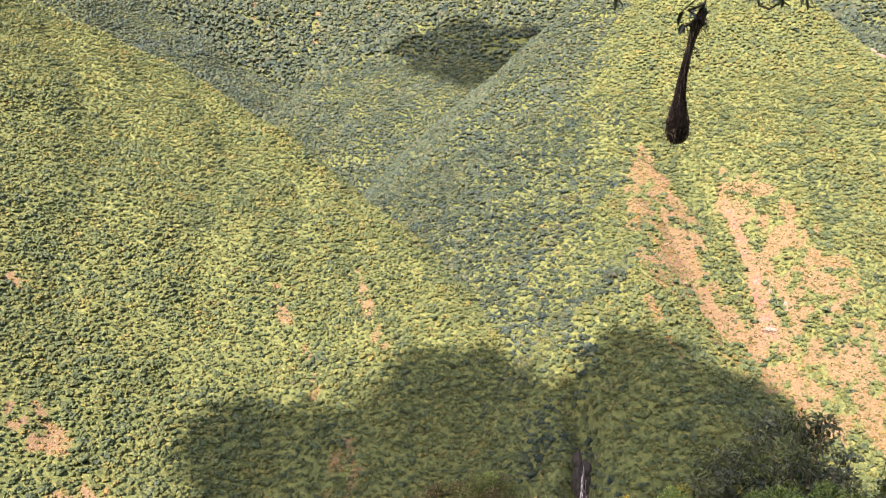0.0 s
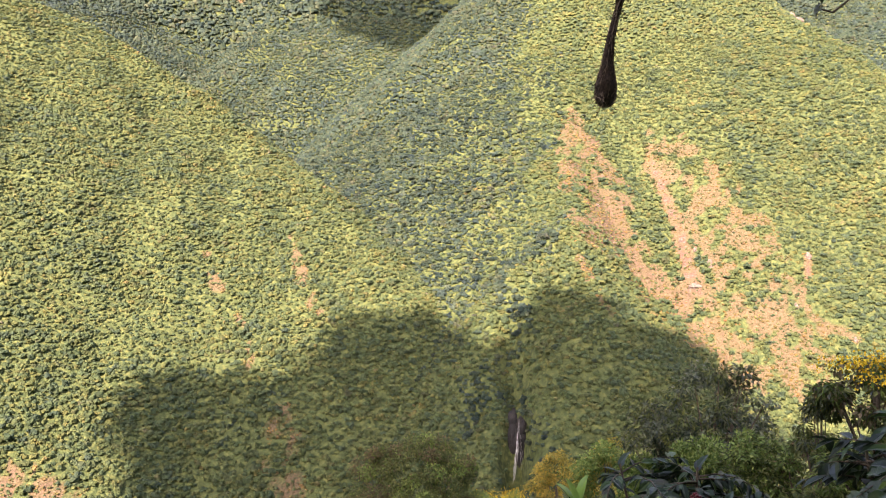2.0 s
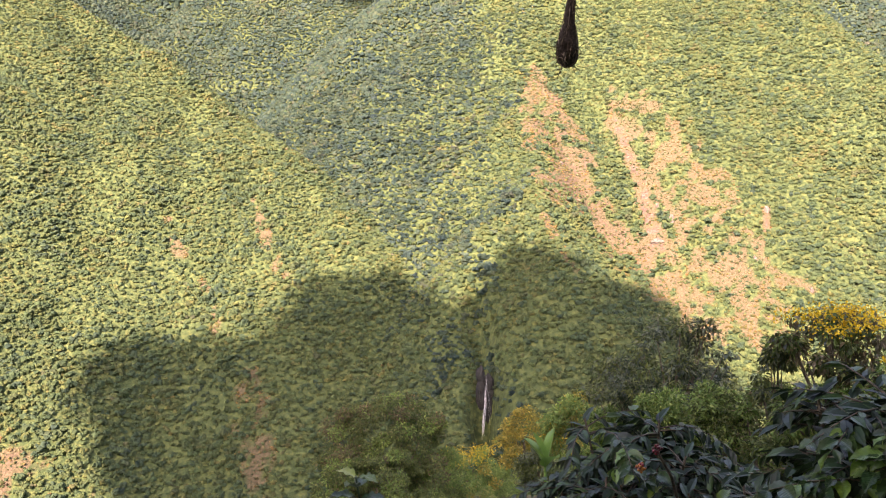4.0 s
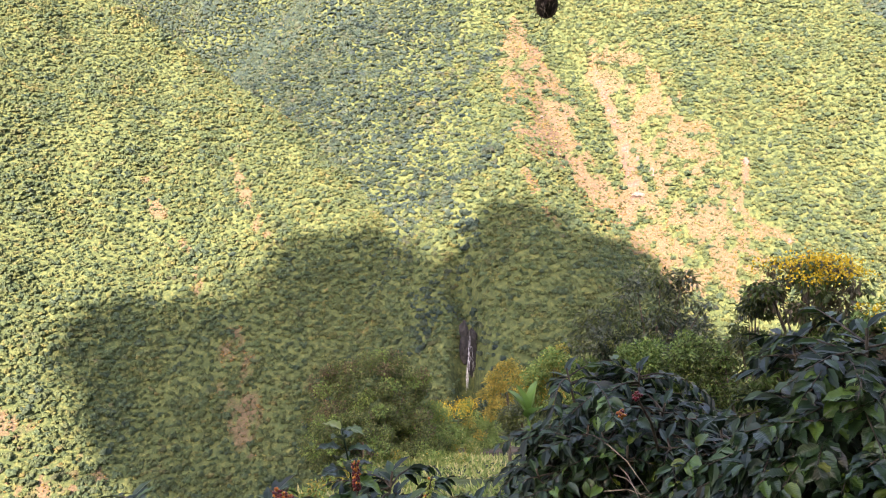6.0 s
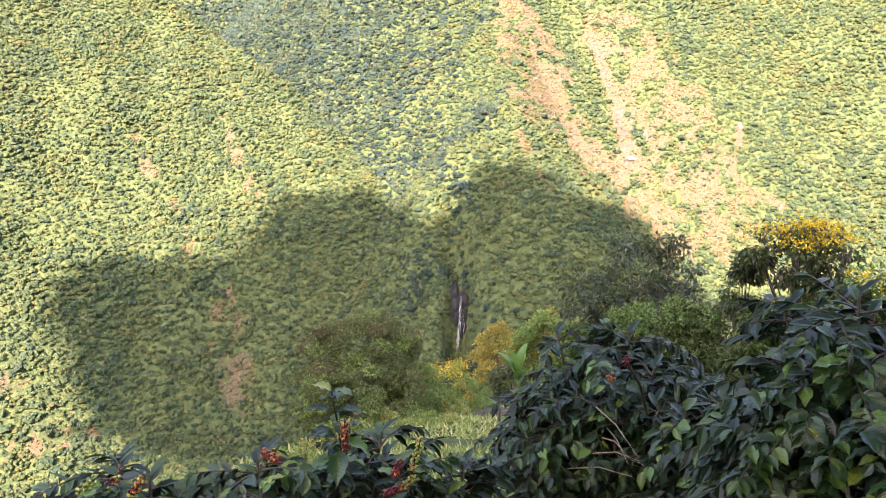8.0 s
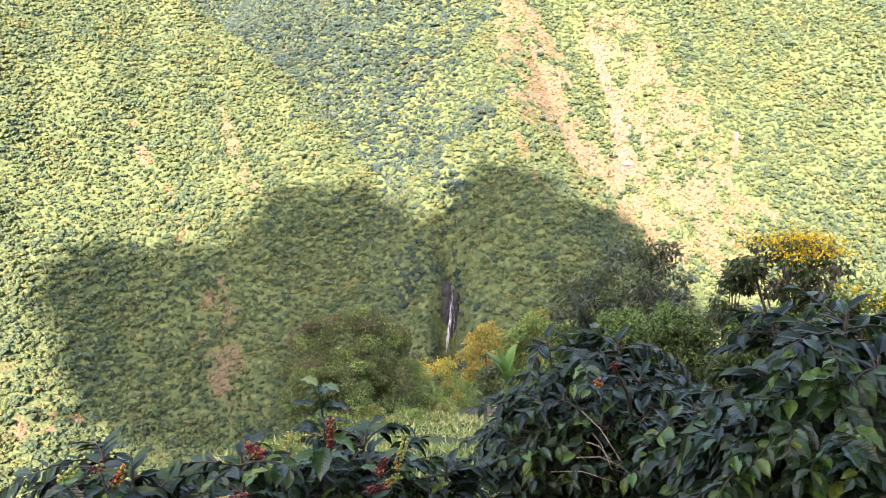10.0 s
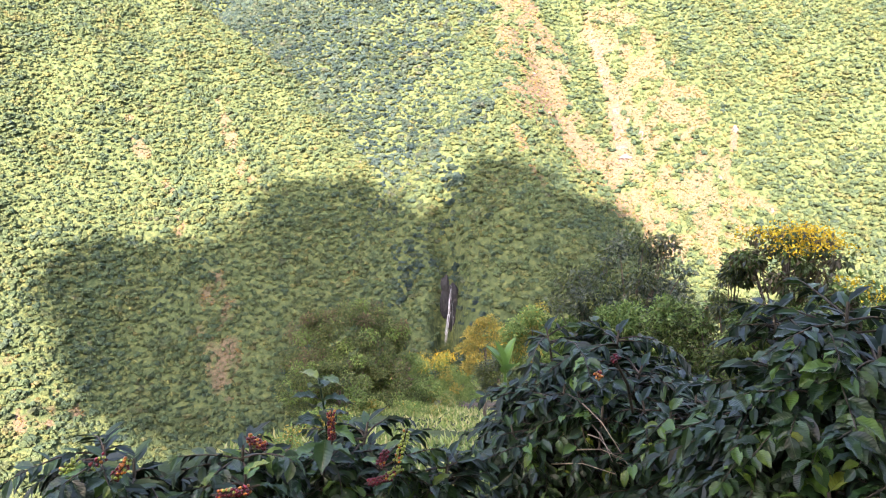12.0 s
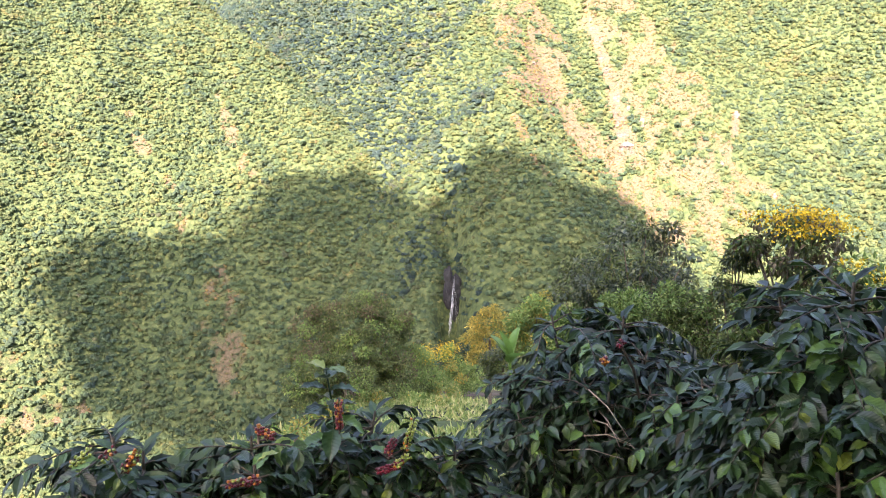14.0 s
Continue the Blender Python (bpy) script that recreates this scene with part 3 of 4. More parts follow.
build_cloud("broad white cumulus cloud over the lookout", [
    (-173, 192, 184), (-389, 192, 161), (-562, 192, 76), (-29, 80, 90), (-389, 280, 111), (-493, 152, 109), (-189, 336, 69), (-85, 320, 58), (-85, 120, 120),
    (-285, 176, 158), (-612, 208, 46), (40, 30, 75), (-133, 152, 152), (-394, 368, 35), (-85, 368, 26), (-455, 350, 38), (-20, -10, 60), (-205, 385, 32)], 9)
build_cloud("small white cumulus cloud over the side valley", [
    (-1040, 1560, 90), (-960, 1470, 85), (-880, 1425, 85), (-800, 1420, 80), (-780, 1510, 95), (-880, 1540, 110), (-720, 1530, 70), (-960, 1620, 100), (-800, 1610, 90)], 12)

# ---- leaves and shrubs ----
LEAF_V = np.array([(0, 0, 0), (-0.42, 0.3, 0.10), (0, 0.33, 0), (0.42, 0.3, 0.10), (-0.40, 0.64, 0.06), (0, 0.66, -0.03), (0.40, 0.64, 0.06), (0, 1, -0.16)])
LEAF_F = np.array([(0, 2, 1), (0, 3, 2), (1, 2, 5), (1, 5, 4), (2, 3, 6), (2, 6, 5), (4, 5, 7), (5, 6, 7)])


def unit(v):
    return v / np.maximum(np.linalg.norm(v, axis=1, keepdims=True), 1e-9)


def small_leaves(name, at, along, up, length, width, mat):
    """Many small lance-shaped leaves of two halves, folded at the rib."""
    along = unit(along)
    side = unit(np.cross(along, up)) * width[:, None] * 0.5
    fold = np.cross(side, along) * 0.5
    mid = at + along * (length * 0.45)[:, None] + fold
    v = np.stack([at, mid - side, at + along * length[:, None], mid + side], 1)
    f = np.array([(0, 2, 1), (0, 3, 2)])[None] + (np.arange(len(at)) * 4)[:, None, None]
    return fast_mesh(name, v.reshape(-1, 3), f.reshape(-1, 3), mat)


def leaf_mesh(name, at, along, up, length, width, mat):
    """Many small folded leaves in one mesh: where they start, where they point, their upper side."""
    along = unit(along)
    side = unit(np.cross(along, up))
    top = np.cross(side, along)
    v = (at[:, None] + side[:, None] * (LEAF_V[None, :, 0:1] * width[:, None, None]) + along[:, None] * (LEAF_V[None, :, 1:2] * length[:, None, None])
         + top[:, None] * (LEAF_V[None, :, 2:3] * length[:, None, None] * 0.6))
    f = LEAF_F[None] + (np.arange(len(at)) * 8)[:, None, None]
    return fast_mesh(name, v.reshape(-1, 3), f.reshape(-1, 3), mat)


def shrub(name, label, category, x, y, top, rx, rz, leaf, count, kinds, seed, clumps=26, trunk=0.05, flowers=None, droop=0.3, slim=0.36, group="", fill=0.55,
          limb_mat=None, show=5):
    """A shrub or small tree: trunk, limbs, and a crown of leaves in uneven clumps. top: height of the crown's top; rx, rz: half its width and height."""
    rng = np.random.RandomState(seed)
    leaf, count = leaf * 0.68, int(count * 2.0)
    foot = land_at(x, y)
    ob = thing(name, (x, y, foot), label, category, group)
    high = top - foot
    mid = high - rz
    limb_mat = limb_mat or BARK
    v, f = tube([(0, 0, -0.15), (rng.normal(0, 0.04), rng.normal(0, 0.04), mid * 0.5), (rng.normal(0, 0.06), rng.normal(0, 0.06), max(mid, 0.3 * high))],
                [trunk * 1.3, trunk, trunk * 0.8], 8)
    part("trunk", fast_mesh("trunk", v, f, limb_mat, True), ob)
    # clumps over the dome and some inside it
    w = rng.uniform(0, 2 * math.pi, clumps)
    s = rng.uniform(-0.75, 1.0, clumps)
    r = np.sqrt(np.maximum(1 - s * s, 0)) * rng.uniform(fill, 1.0, clumps)
    spread = rng.uniform(0.8, 1.12, clumps)
    centre = np.stack([np.cos(w) * r * rx * spread, np.sin(w) * r * rx * spread, mid + s * rz * rng.uniform(0.75, 1.0, clumps)], 1)
    for k in range(min(show, clumps)):
        c = centre[k]
        v, f = tube([(0, 0, mid * 0.6), (c[0] * 0.4, c[1] * 0.4, mid * 0.75 + (c[2] - mid) * 0.3), tuple(c)], [trunk * 0.6, trunk * 0.4, trunk * 0.15], 6)
        part("limb", fast_mesh("limb", v, f, limb_mat, True), ob)
    size = rng.uniform(0.6, 1.15, clumps) * min(rx, rz) * 1.75 / math.sqrt(clumps)
    pick = rng.randint(0, clumps, count)
    off = unit(rng.normal(0, 1, (count, 3))) * (rng.uniform(0.15, 1, count) ** 0.5)[:, None]
    at = centre[pick] + off * size[pick][:, None] * np.array([1.15, 1.15, 0.85])
    along = off + rng.normal(0, 0.45, (count, 3)) + np.array([0, 0, -droop])
    up = np.array([0, 0, 1.0]) + rng.normal(0, 0.35, (count, 3))
    length = leaf * rng.uniform(0.6, 1.25, count)
    # each clump keeps to one of the kinds of leaf for most of its leaves
    share = np.cumsum([k[1] for k in kinds])
    share = share / share[-1]
    luck = np.where(rng.uniform(0, 1, count) < 0.6, rng.uniform(0, 1, clumps)[pick], rng.uniform(0, 1, count))
    which = np.searchsorted(share, luck)
    for n, (mat, _) in enumerate(kinds):
        q = which == n
        if q.any():
            part("foliage", small_leaves("foliage", at[q], along[q], up[q], length[q], length[q] * slim * 1.4, mat), ob, kind="stuff")
    if flowers:
        mat, tall, number, petal, lowest = flowers
        heads = centre[centre[:, 2] > mid + lowest * rz]
        if len(heads):
            pick = rng.randint(0, len(heads), number)
            at = heads[pick] + rng.normal(0, 1, (number, 3)) * np.array([rx, rx, rz * 0.35]) * 0.22 + np.array([0, 0, tall])
            m = leaf_mesh("blossom", at, rng.normal(0, 1, (number, 3)), rng.normal(0, 1, (number, 3)), np.full(number, petal), np.full(number, petal * 0.8), mat)
            part("blossom", m, ob, "bright yellow flower heads", kind="stuff")
    return ob


def from_bearing(az, dist):
    return dist * math.sin(radians(az)), dist * math.cos(radians(az))


def height_at(el, dist):
    return 1.6 + dist * math.tan(radians(el))


def placed(name, label, category, az, el_top, dist, rx, rz, leaf, count, kinds, seed, **more):
    x, y = from_bearing(az, dist)
    return shrub(name, label, category, x, y, height_at(el_top, dist), rx, rz, leaf, count, kinds, seed, **more)


# ---- trees and shrubs below the lookout ----
placed("tree", "round olive-green tree with a dense domed crown", "tree", -6.9, -12.3, 32, 2.7, 2.7, 0.19, 21000, [(OLIVE, 6), (DRYLEAF, 2), (BRIGHT, 1)], 101,
       clumps=120, fill=0.8, trunk=0.14)
placed("shrub", "low olive-green shrub at the foot of the domed tree", "shrub", -7.6, -16.6, 29, 2.3, 1.3, 0.17, 7000, [(OLIVE, 4), (BRIGHT, 1)], 119, clumps=70, fill=0.8, show=2)
placed("shrub", "light green shrub beside the domed tree", "shrub", -2.9, -16.4, 34, 1.9, 1.5, 0.15, 6500, [(BRIGHT, 3), (OLIVE, 2)], 102, clumps=34)
placed("flowering_shrub", "pale green shrub with yellow flower heads on the clearing", "shrub", -0.6, -16.1, 37, 1.6, 1.2, 0.15, 5500, [(BRIGHT, 5), (GOLDEN, 1)], 103,
       clumps=30, flowers=(PETAL, 0.1, 1500, 0.05, 0.45))
placed("shrub", "pale green weedy shrub on the clearing", "shrub", 1.6, -17.4, 38, 1.5, 0.9, 0.14, 4200, [(BRIGHT, 5), (OLIVE, 1)], 104, clumps=26)
placed("shrub", "golden-leaved shrub above the waterfall ravine", "shrub", 3.7, -13.6, 26, 0.95, 1.1, 0.12, 6000, [(GOLDEN, 4), (BRIGHT, 1), (OLIVE, 1)], 105, clumps=36)
placed("shrub", "dark green shrub under golden leaves", "shrub", 4.6, -16.2, 24, 0.7, 0.8, 0.14, 3000, [(OLIVE, 3), (DARKTREE, 2)], 106)
placed("shrub", "light green spreading shrub", "shrub", 7.6, -12.6, 19, 1.0, 0.9, 0.13, 6000, [(BRIGHT, 4), (GOLDEN, 1)], 107, clumps=36)
placed("shrub", "light green spreading shrub", "shrub", 10.8, -12.5, 15, 0.75, 0.8, 0.12, 5000, [(BRIGHT, 4), (OLIVE, 1)], 108, clumps=30)
placed("shrub", "feathery light green shrub behind coffee bushes", "shrub", 13.6, -12.3, 12, 0.55, 0.7, 0.10, 4200, [(BRIGHT, 4), (OLIVE, 1)], 109, clumps=26)
placed("shrub", "tangled green shrub behind coffee bushes", "shrub", 17.5, -11.6, 11, 0.62, 0.75, 0.10, 5000, [(BRIGHT, 2), (OLIVE, 3)], 110, clumps=30)
placed("shrub", "tangled green shrub behind coffee bushes", "shrub", 20.6, -11.0, 10.5, 0.5, 0.75, 0.10, 2000, [(BRIGHT, 2), (OLIVE, 2), (DRYLEAF, 1)], 111, clumps=24)
placed("tree", "dark-leaved open tree with drooping leaf tufts", "tree", 14.6, -6.9, 14, 1.35, 0.85, 0.15, 2600, [(DARKTREE, 5), (OLIVE, 2)], 112, clumps=46, trunk=0.045,
       droop=0.5, slim=0.34, fill=0.35, show=16)
placed("tree", "dark-leaved open tree with drooping leaf tufts", "tree", 11.2, -9.4, 14.5, 0.75, 0.6, 0.15, 1100, [(DARKTREE, 5), (OLIVE, 1)], 113, clumps=22, trunk=0.03,
       droop=0.5, slim=0.34, fill=0.35, show=9)
placed("flowering_tree", "browning tree with large drooping leaves and yellow flower heads", "tree", 25.0, -5.2, 9.5, 0.62, 0.5, 0.125, 1100,
       [(DARKTREE, 1), (OLIVE, 3), (DRYLEAF, 4), (BRIGHT, 1)], 114, clumps=44, trunk=0.035, droop=0.9, slim=0.36, flowers=(PETAL, 0.03, 1600, 0.032, 0.35), fill=0.3, show=14)
placed("flowering_tree", "browning tree with large drooping leaves and yellow flower heads", "tree", 21.4, -8.2, 9.8, 0.28, 0.5, 0.1, 800,
       [(DARKTREE, 2), (OLIVE, 3)], 115, clumps=14, trunk=0.025, droop=0.8, slim=0.3, flowers=(PETAL, 0.02, 30, 0.04, 0.3), fill=0.4, show=8)
placed("flowering_shrub", "green shrub with yellow flower heads", "shrub", 29.2, -8.6, 8.5, 0.42, 0.45, 0.11, 900, [(BRIGHT, 2), (OLIVE, 2)], 116, clumps=18,
       flowers=(PETAL, 0.03, 160, 0.04, 0.2))
placed("shrub", "tangled green shrub below the flowering tree", "shrub", 23.6, -10.6, 9.0, 0.55, 0.6, 0.10, 4200, [(BRIGHT, 2), (OLIVE, 3)], 120, clumps=34)
placed("shrub", "tangled green shrub below the flowering tree", "shrub", 27.6, -9.9, 8.8, 0.5, 0.6, 0.10, 3600, [(BRIGHT, 2), (OLIVE, 2), (DRYLEAF, 1)], 121, clumps=30)
placed("shrub", "yellow-green weeds on the brow of the slope", "shrub", -8.8, -20.3, 19, 0.75, 0.5, 0.14, 1500, [(BRIGHT, 3), (GOLDEN, 2)], 117, clumps=20)
placed("shrub", "yellow-green weeds on the brow of the slope", "shrub", -11.5, -21.6, 14, 0.6, 0.4, 0.12, 900, [(BRIGHT, 3), (GOLDEN, 2)], 118, clumps=16)


for k, (az, el, far) in enumerate(((-3.4, -18.6, 34), (-1.6, -18.4, 35), (0.3, -18.8, 33), (-5.0, -19.6, 28), (-2.4, -19.9, 27), (-0.4, -20.3, 26))):
    placed("shrub", "pale green weeds on the clearing", "shrub", az, el, far, 0.8, 0.5, 0.12, 1300, [(BRIGHT, 4), (GRASS, 2), (GOLDEN, 1)], 130 + k, clumps=18, trunk=0.015, show=2)


# ---- young banana plant ----
def banana_plant(az, dist, top_el):
    x, y = from_bearing(az, dist)
    foot = land_at(x, y)
    ob = thing("banana_plant", (x, y, foot), "young banana plant with upright bright green leaves", "plant")
    high = height_at(top_el, dist) - foot
    v, f = tube([(0, 0, -0.1), (0.02, 0, high * 0.3), (0, 0.03, high * 0.62)], [0.07, 0.055, 0.03], 8)
    part("stem", fast_mesh("stem", v, f, BANANA, True), ob)
    for turn, lean, length in ((200, 0.25, 0.95), (170, 0.45, 0.85), (20, 0.2, 0.95), (300, 0.7, 0.6)):
        d = Vector((math.cos(radians(turn)), math.sin(radians(turn)), 0))
        side = d.cross(Vector((0, 0, 1)))
        verts, faces = [], []
        rows = 12
        for i in range(rows + 1):
            s = i / rows
            mid = Vector((0, 0, high * 0.6)) + d * length * (lean * s + 0.25 * lean * s * s) + Vector((0, 0, length * (s * (1 - 0.25 * lean) - 0.3 * lean * s * s)))
            w = 0.2 * math.sin(math.pi * min(1, (s + 0.04)) ** 0.9) ** 0.5 if 0 < s < 1 else 0.008
            for q in (-1, -0.5, 0, 0.5, 1):
                verts.append(mid + side * w * q + Vector((0, 0, 0.35 * w * abs(q))) - d * 0.3 * w * abs(q) + side * 0.004 * math.sin(i * 2.4) * q)
        for i in range(rows):
            for q in range(4):
                k = i * 5 + q
                faces.append((k, k + 1, k + 6, k + 5))
        part("leaf", fast_mesh("leaf", verts, faces, BANANA, True), ob)


banana_plant(5.2, 17, -14.0)


# ---- grass of the clearing and the slope ----
def build_grass():
    rng = np.random.RandomState(61)
    az = np.radians(rng.uniform(-16, 30, 9000))
    far = rng.uniform(7, 48, 9000)
    x, y = far * np.sin(az), far * np.cos(az)
    thick = soft_noise(x, y, 2.5, 63) > 0.35
    thick &= (bareness(x, y) < 0.3) & (y < np.interp(x, [-9, -4.5, -3, 12, 30], [4, 6, 48, 48, 30]))
    x, y, far = x[thick], y[thick], far[thick]
    n = len(x) * 5
    at = np.repeat(np.stack([x, y, land(x, y)], 1), 5, 0) + rng.normal(0, 0.09, (n, 3)) * np.array([1, 1, 0])
    along = rng.normal(0, 0.8, (n, 3)) + np.array([0, 0, 0.8])
    length = rng.uniform(0.10, 0.32, n)
    me = small_leaves("grass", at, along, rng.normal(0, 1, (n, 3)), length, length * 0.2 + 0.01, GRASS)
    tagged(new("grass", me), "tall yellow-green grass on the clearing below the bushes", "grass", kind="stuff")


build_grass()


# ---- coffee bushes ----
def coffee_leaf(seed, mat):
    """One coffee leaf, 15 cm long: drawn out to a tip, folded at the rib, with a wavy margin."""
    rng = np.random.RandomState(seed)
    length, width = 0.14, 0.039
    rows, cols = 8, (-1, -0.5, 0, 0.5, 1)
    waves, curl = rng.uniform(2.5, 4), rng.uniform(0.10, 0.35)
    verts, faces = [], []
    for i in range(rows + 1):
        s = i / rows
        w = width * (math.sin(math.pi * min(1.0, s ** 0.85)) ** 0.75 if 0 < s < 1 else 0.02) * (1 if s < 0.85 else 0.7)
        for q in cols:
            z = -curl * length * s * s + abs(q) * w * 0.45 + 0.0075 * math.sin(waves * 2 * math.pi * s + (q > 0) * 1.3) * abs(q) * (0.1 < s < 0.95)
            verts.append((q * w, s * length + 0.012, z))
    for i in range(rows):
        for q in range(4):
            k = i * 5 + q
            faces.append((k, k + 1, k + 6, k + 5))
    v, f = tube([(0, 0, 0), (0, 0.014, 0)], [0.0016, 0.0016], 4)
    verts, faces = joined([(verts, faces), (v, f)])
    return fast_mesh("leaf", verts, faces, mat, True)


LEAVES = [coffee_leaf(70 + k, COFFEE) for k in range(5)]
YOUNG = [coffee_leaf(80 + k, COFFEE_YOUNG) for k in range(2)]


def cherry_mesh(mat):
    bm = bmesh.new()
    bmesh.ops.create_icosphere(bm, subdivisions=2, radius=0.0064)
    for v in bm.verts:
        v.co.z *= 1.15
    me = bpy.data.meshes.new("cherry")
    bm.to_mesh(me)
    bm.free()
    me.polygons.foreach_set("use_smooth", np.ones(len(me.polygons), bool))
    me.materials.append(mat)
    return me


CHERRIES = [cherry_mesh(m) for m in (RED, ORANGE, UNRIPE)]


def leaf_pose(at, along, up, scale):
    """Stands a leaf at a place, its tip along one way, its face up another."""
    y = along.normalized()
    x = y.cross(up).normalized()
    z = x.cross(y)
    m = Matrix((x, y, z)).transposed().to_4x4()
    return Matrix.Translation(at) @ m @ Matrix.Diagonal((scale, scale, scale, 1))


def coffee_bush(az, dist, top_el, radius, seed, label, stems=4, branches=110, big=300, tall_shoot=None, low=0.12, crown=0.55):
    """Upright stems, tiers of arching side branches, and pairs of drooping leaves along them."""
    rng = random.Random(seed)
    x, y = from_bearing(az, dist)
    foot = land_at(x, y)
    high = height_at(top_el, dist) - foot - 0.04
    ob = thing("coffee_bush", (x, y, foot), label, "bush", "coffee bushes")
    bases = []
    for k in range(stems):
        w = 2 * math.pi * k / stems + rng.uniform(-0.4, 0.4)
        lean = radius * rng.uniform(0.3, 0.62) * (k > 0)
        grown = high * (1.0 if k == 0 else rng.uniform(0.84, 0.97))
        pts = [Vector((0.05 * math.cos(w), 0.05 * math.sin(w), -0.1))]
        for i in range(1, 7):
            q = i / 6
            pts.append(Vector((math.cos(w) * lean * q, math.sin(w) * lean * q, grown * q)) + Vector((rng.uniform(-1, 1), rng.uniform(-1, 1), 0)) * 0.02)
        bases.append(pts)
        v, f = tube(pts, [0.022 - 0.0026 * i for i in range(7)], 6)
        part("stem", fast_mesh("stem", v, f, BARK, True), ob)
    leaves, twigs = [], []
    for b in range(branches):
        pts = bases[b % stems]
        s = low + (1 - low) * ((b + rng.random()) / branches) ** 0.65
        tiers = max(3, round(high / 0.19))
        s = min(0.99, (int(s * tiers) + rng.uniform(0.3, 0.75)) / tiers)
        i = min(int(s * 6), 5)
        start = pts[i].lerp(pts[i + 1], s * 6 - i)
        w = b * 2.39996 + rng.uniform(-0.5, 0.5)
        wide = 1.0 if s < crown else max(0.28, math.sqrt(max(0.0, 1 - ((s - crown) / (1.04 - crown)) ** 2)))
        out = Vector((math.cos(w), math.sin(w), 0))
        inward = Vector((start.x, start.y, 0)).dot(out)
        long = max(0.14, (radius * wide - inward) * rng.uniform(0.6, 1.05))
        lift, drop = rng.uniform(0.15, 0.5), rng.uniform(0.25, 0.7)
        bend = Vector((-out.y, out.x, 0)) * rng.uniform(-0.3, 0.3)
        path = [start + (out + bend * q) * long * q + Vector((0, 0, long * (lift * q - drop * q * q))) for q in (0, 0.25, 0.5, 0.75, 1.0)]
        twigs.append(tube(path, [0.006, 0.005, 0.004, 0.003, 0.002], 4))
        count = max(4, int(long * 0.8 / 0.026))
        for n in range(count + 1):
            q = 0.22 + 0.78 * n / count
            k = min(int(q * 4), 3)
            at = path[k].lerp(path[k + 1], q * 4 - k)
            ahead = (path[k + 1] - path[k]).normalized()
            side = ahead.cross(Vector((0, 0, 1))).normalized()
            for turn in (-1, 1):
                if rng.random() < 0.12:
                    continue
                along = ahead * rng.uniform(0.1, 1.0) + side * turn * rng.uniform(0.4, 1.0) + Vector((0, 0, rng.uniform(-1.0, 0.2)))
                up = Vector((0, 0, 1)) + out * rng.uniform(-0.4, 0.9) + side * turn * rng.uniform(-0.7, 0.8)
                leaves.append((at, along, up, rng.uniform(0.42, 0.82) * (0.8 if n == count else 1), n >= count - 1 and rng.random() < 0.13))
    for pts in bases:
        for k in range(6):
            w = k * math.pi / 3 + rng.uniform(0, 1)
            leaves.append((pts[-1] - Vector((0, 0, 0.03 * k)), Vector((math.cos(w), math.sin(w), 0.8 - 0.2 * k)), Vector((0, 0, 1)), 0.8, k < 1))
    if tall_shoot:
        base, tip = Vector(tall_shoot[0]) - ob.location, Vector(tall_shoot[1]) - ob.location
        v, f = tube([base, base.lerp(tip, 0.5) + Vector((0.01, 0, 0)), tip], [0.007, 0.006, 0.004], 6)
        part("shoot", fast_mesh("shoot", v, f, COFFEE_DEEP, True), ob, "upright green shoot")
        for n in range(8):
            at = base.lerp(tip, 0.22 + 0.11 * n)
            for turn in (0, math.pi):
                w = n * 1.2 + turn + 0.4
                along = Vector((math.cos(w), math.sin(w), rng.uniform(-0.6, 0.0) + 0.12 * n))
                leaves.append((at, along, Vector((0, 0, 1)), 1.2 - 0.05 * n, n > 6))
    v, f = joined(twigs)
    part("twigwork", fast_mesh("twigwork", v, f, TWIG, True), ob, "thin pale woody branches", kind="stuff")
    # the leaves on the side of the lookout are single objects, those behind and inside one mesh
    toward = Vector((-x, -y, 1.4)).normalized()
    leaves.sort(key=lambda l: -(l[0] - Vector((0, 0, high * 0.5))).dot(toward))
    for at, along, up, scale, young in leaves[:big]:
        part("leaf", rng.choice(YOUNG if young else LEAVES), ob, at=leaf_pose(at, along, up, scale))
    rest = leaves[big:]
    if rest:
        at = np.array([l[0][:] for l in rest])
        # the darker green of these leaves stands in for shade within the bush
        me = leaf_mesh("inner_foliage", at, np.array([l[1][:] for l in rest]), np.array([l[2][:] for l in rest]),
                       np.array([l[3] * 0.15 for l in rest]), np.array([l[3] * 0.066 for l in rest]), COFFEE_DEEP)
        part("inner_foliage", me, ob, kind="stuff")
    return ob


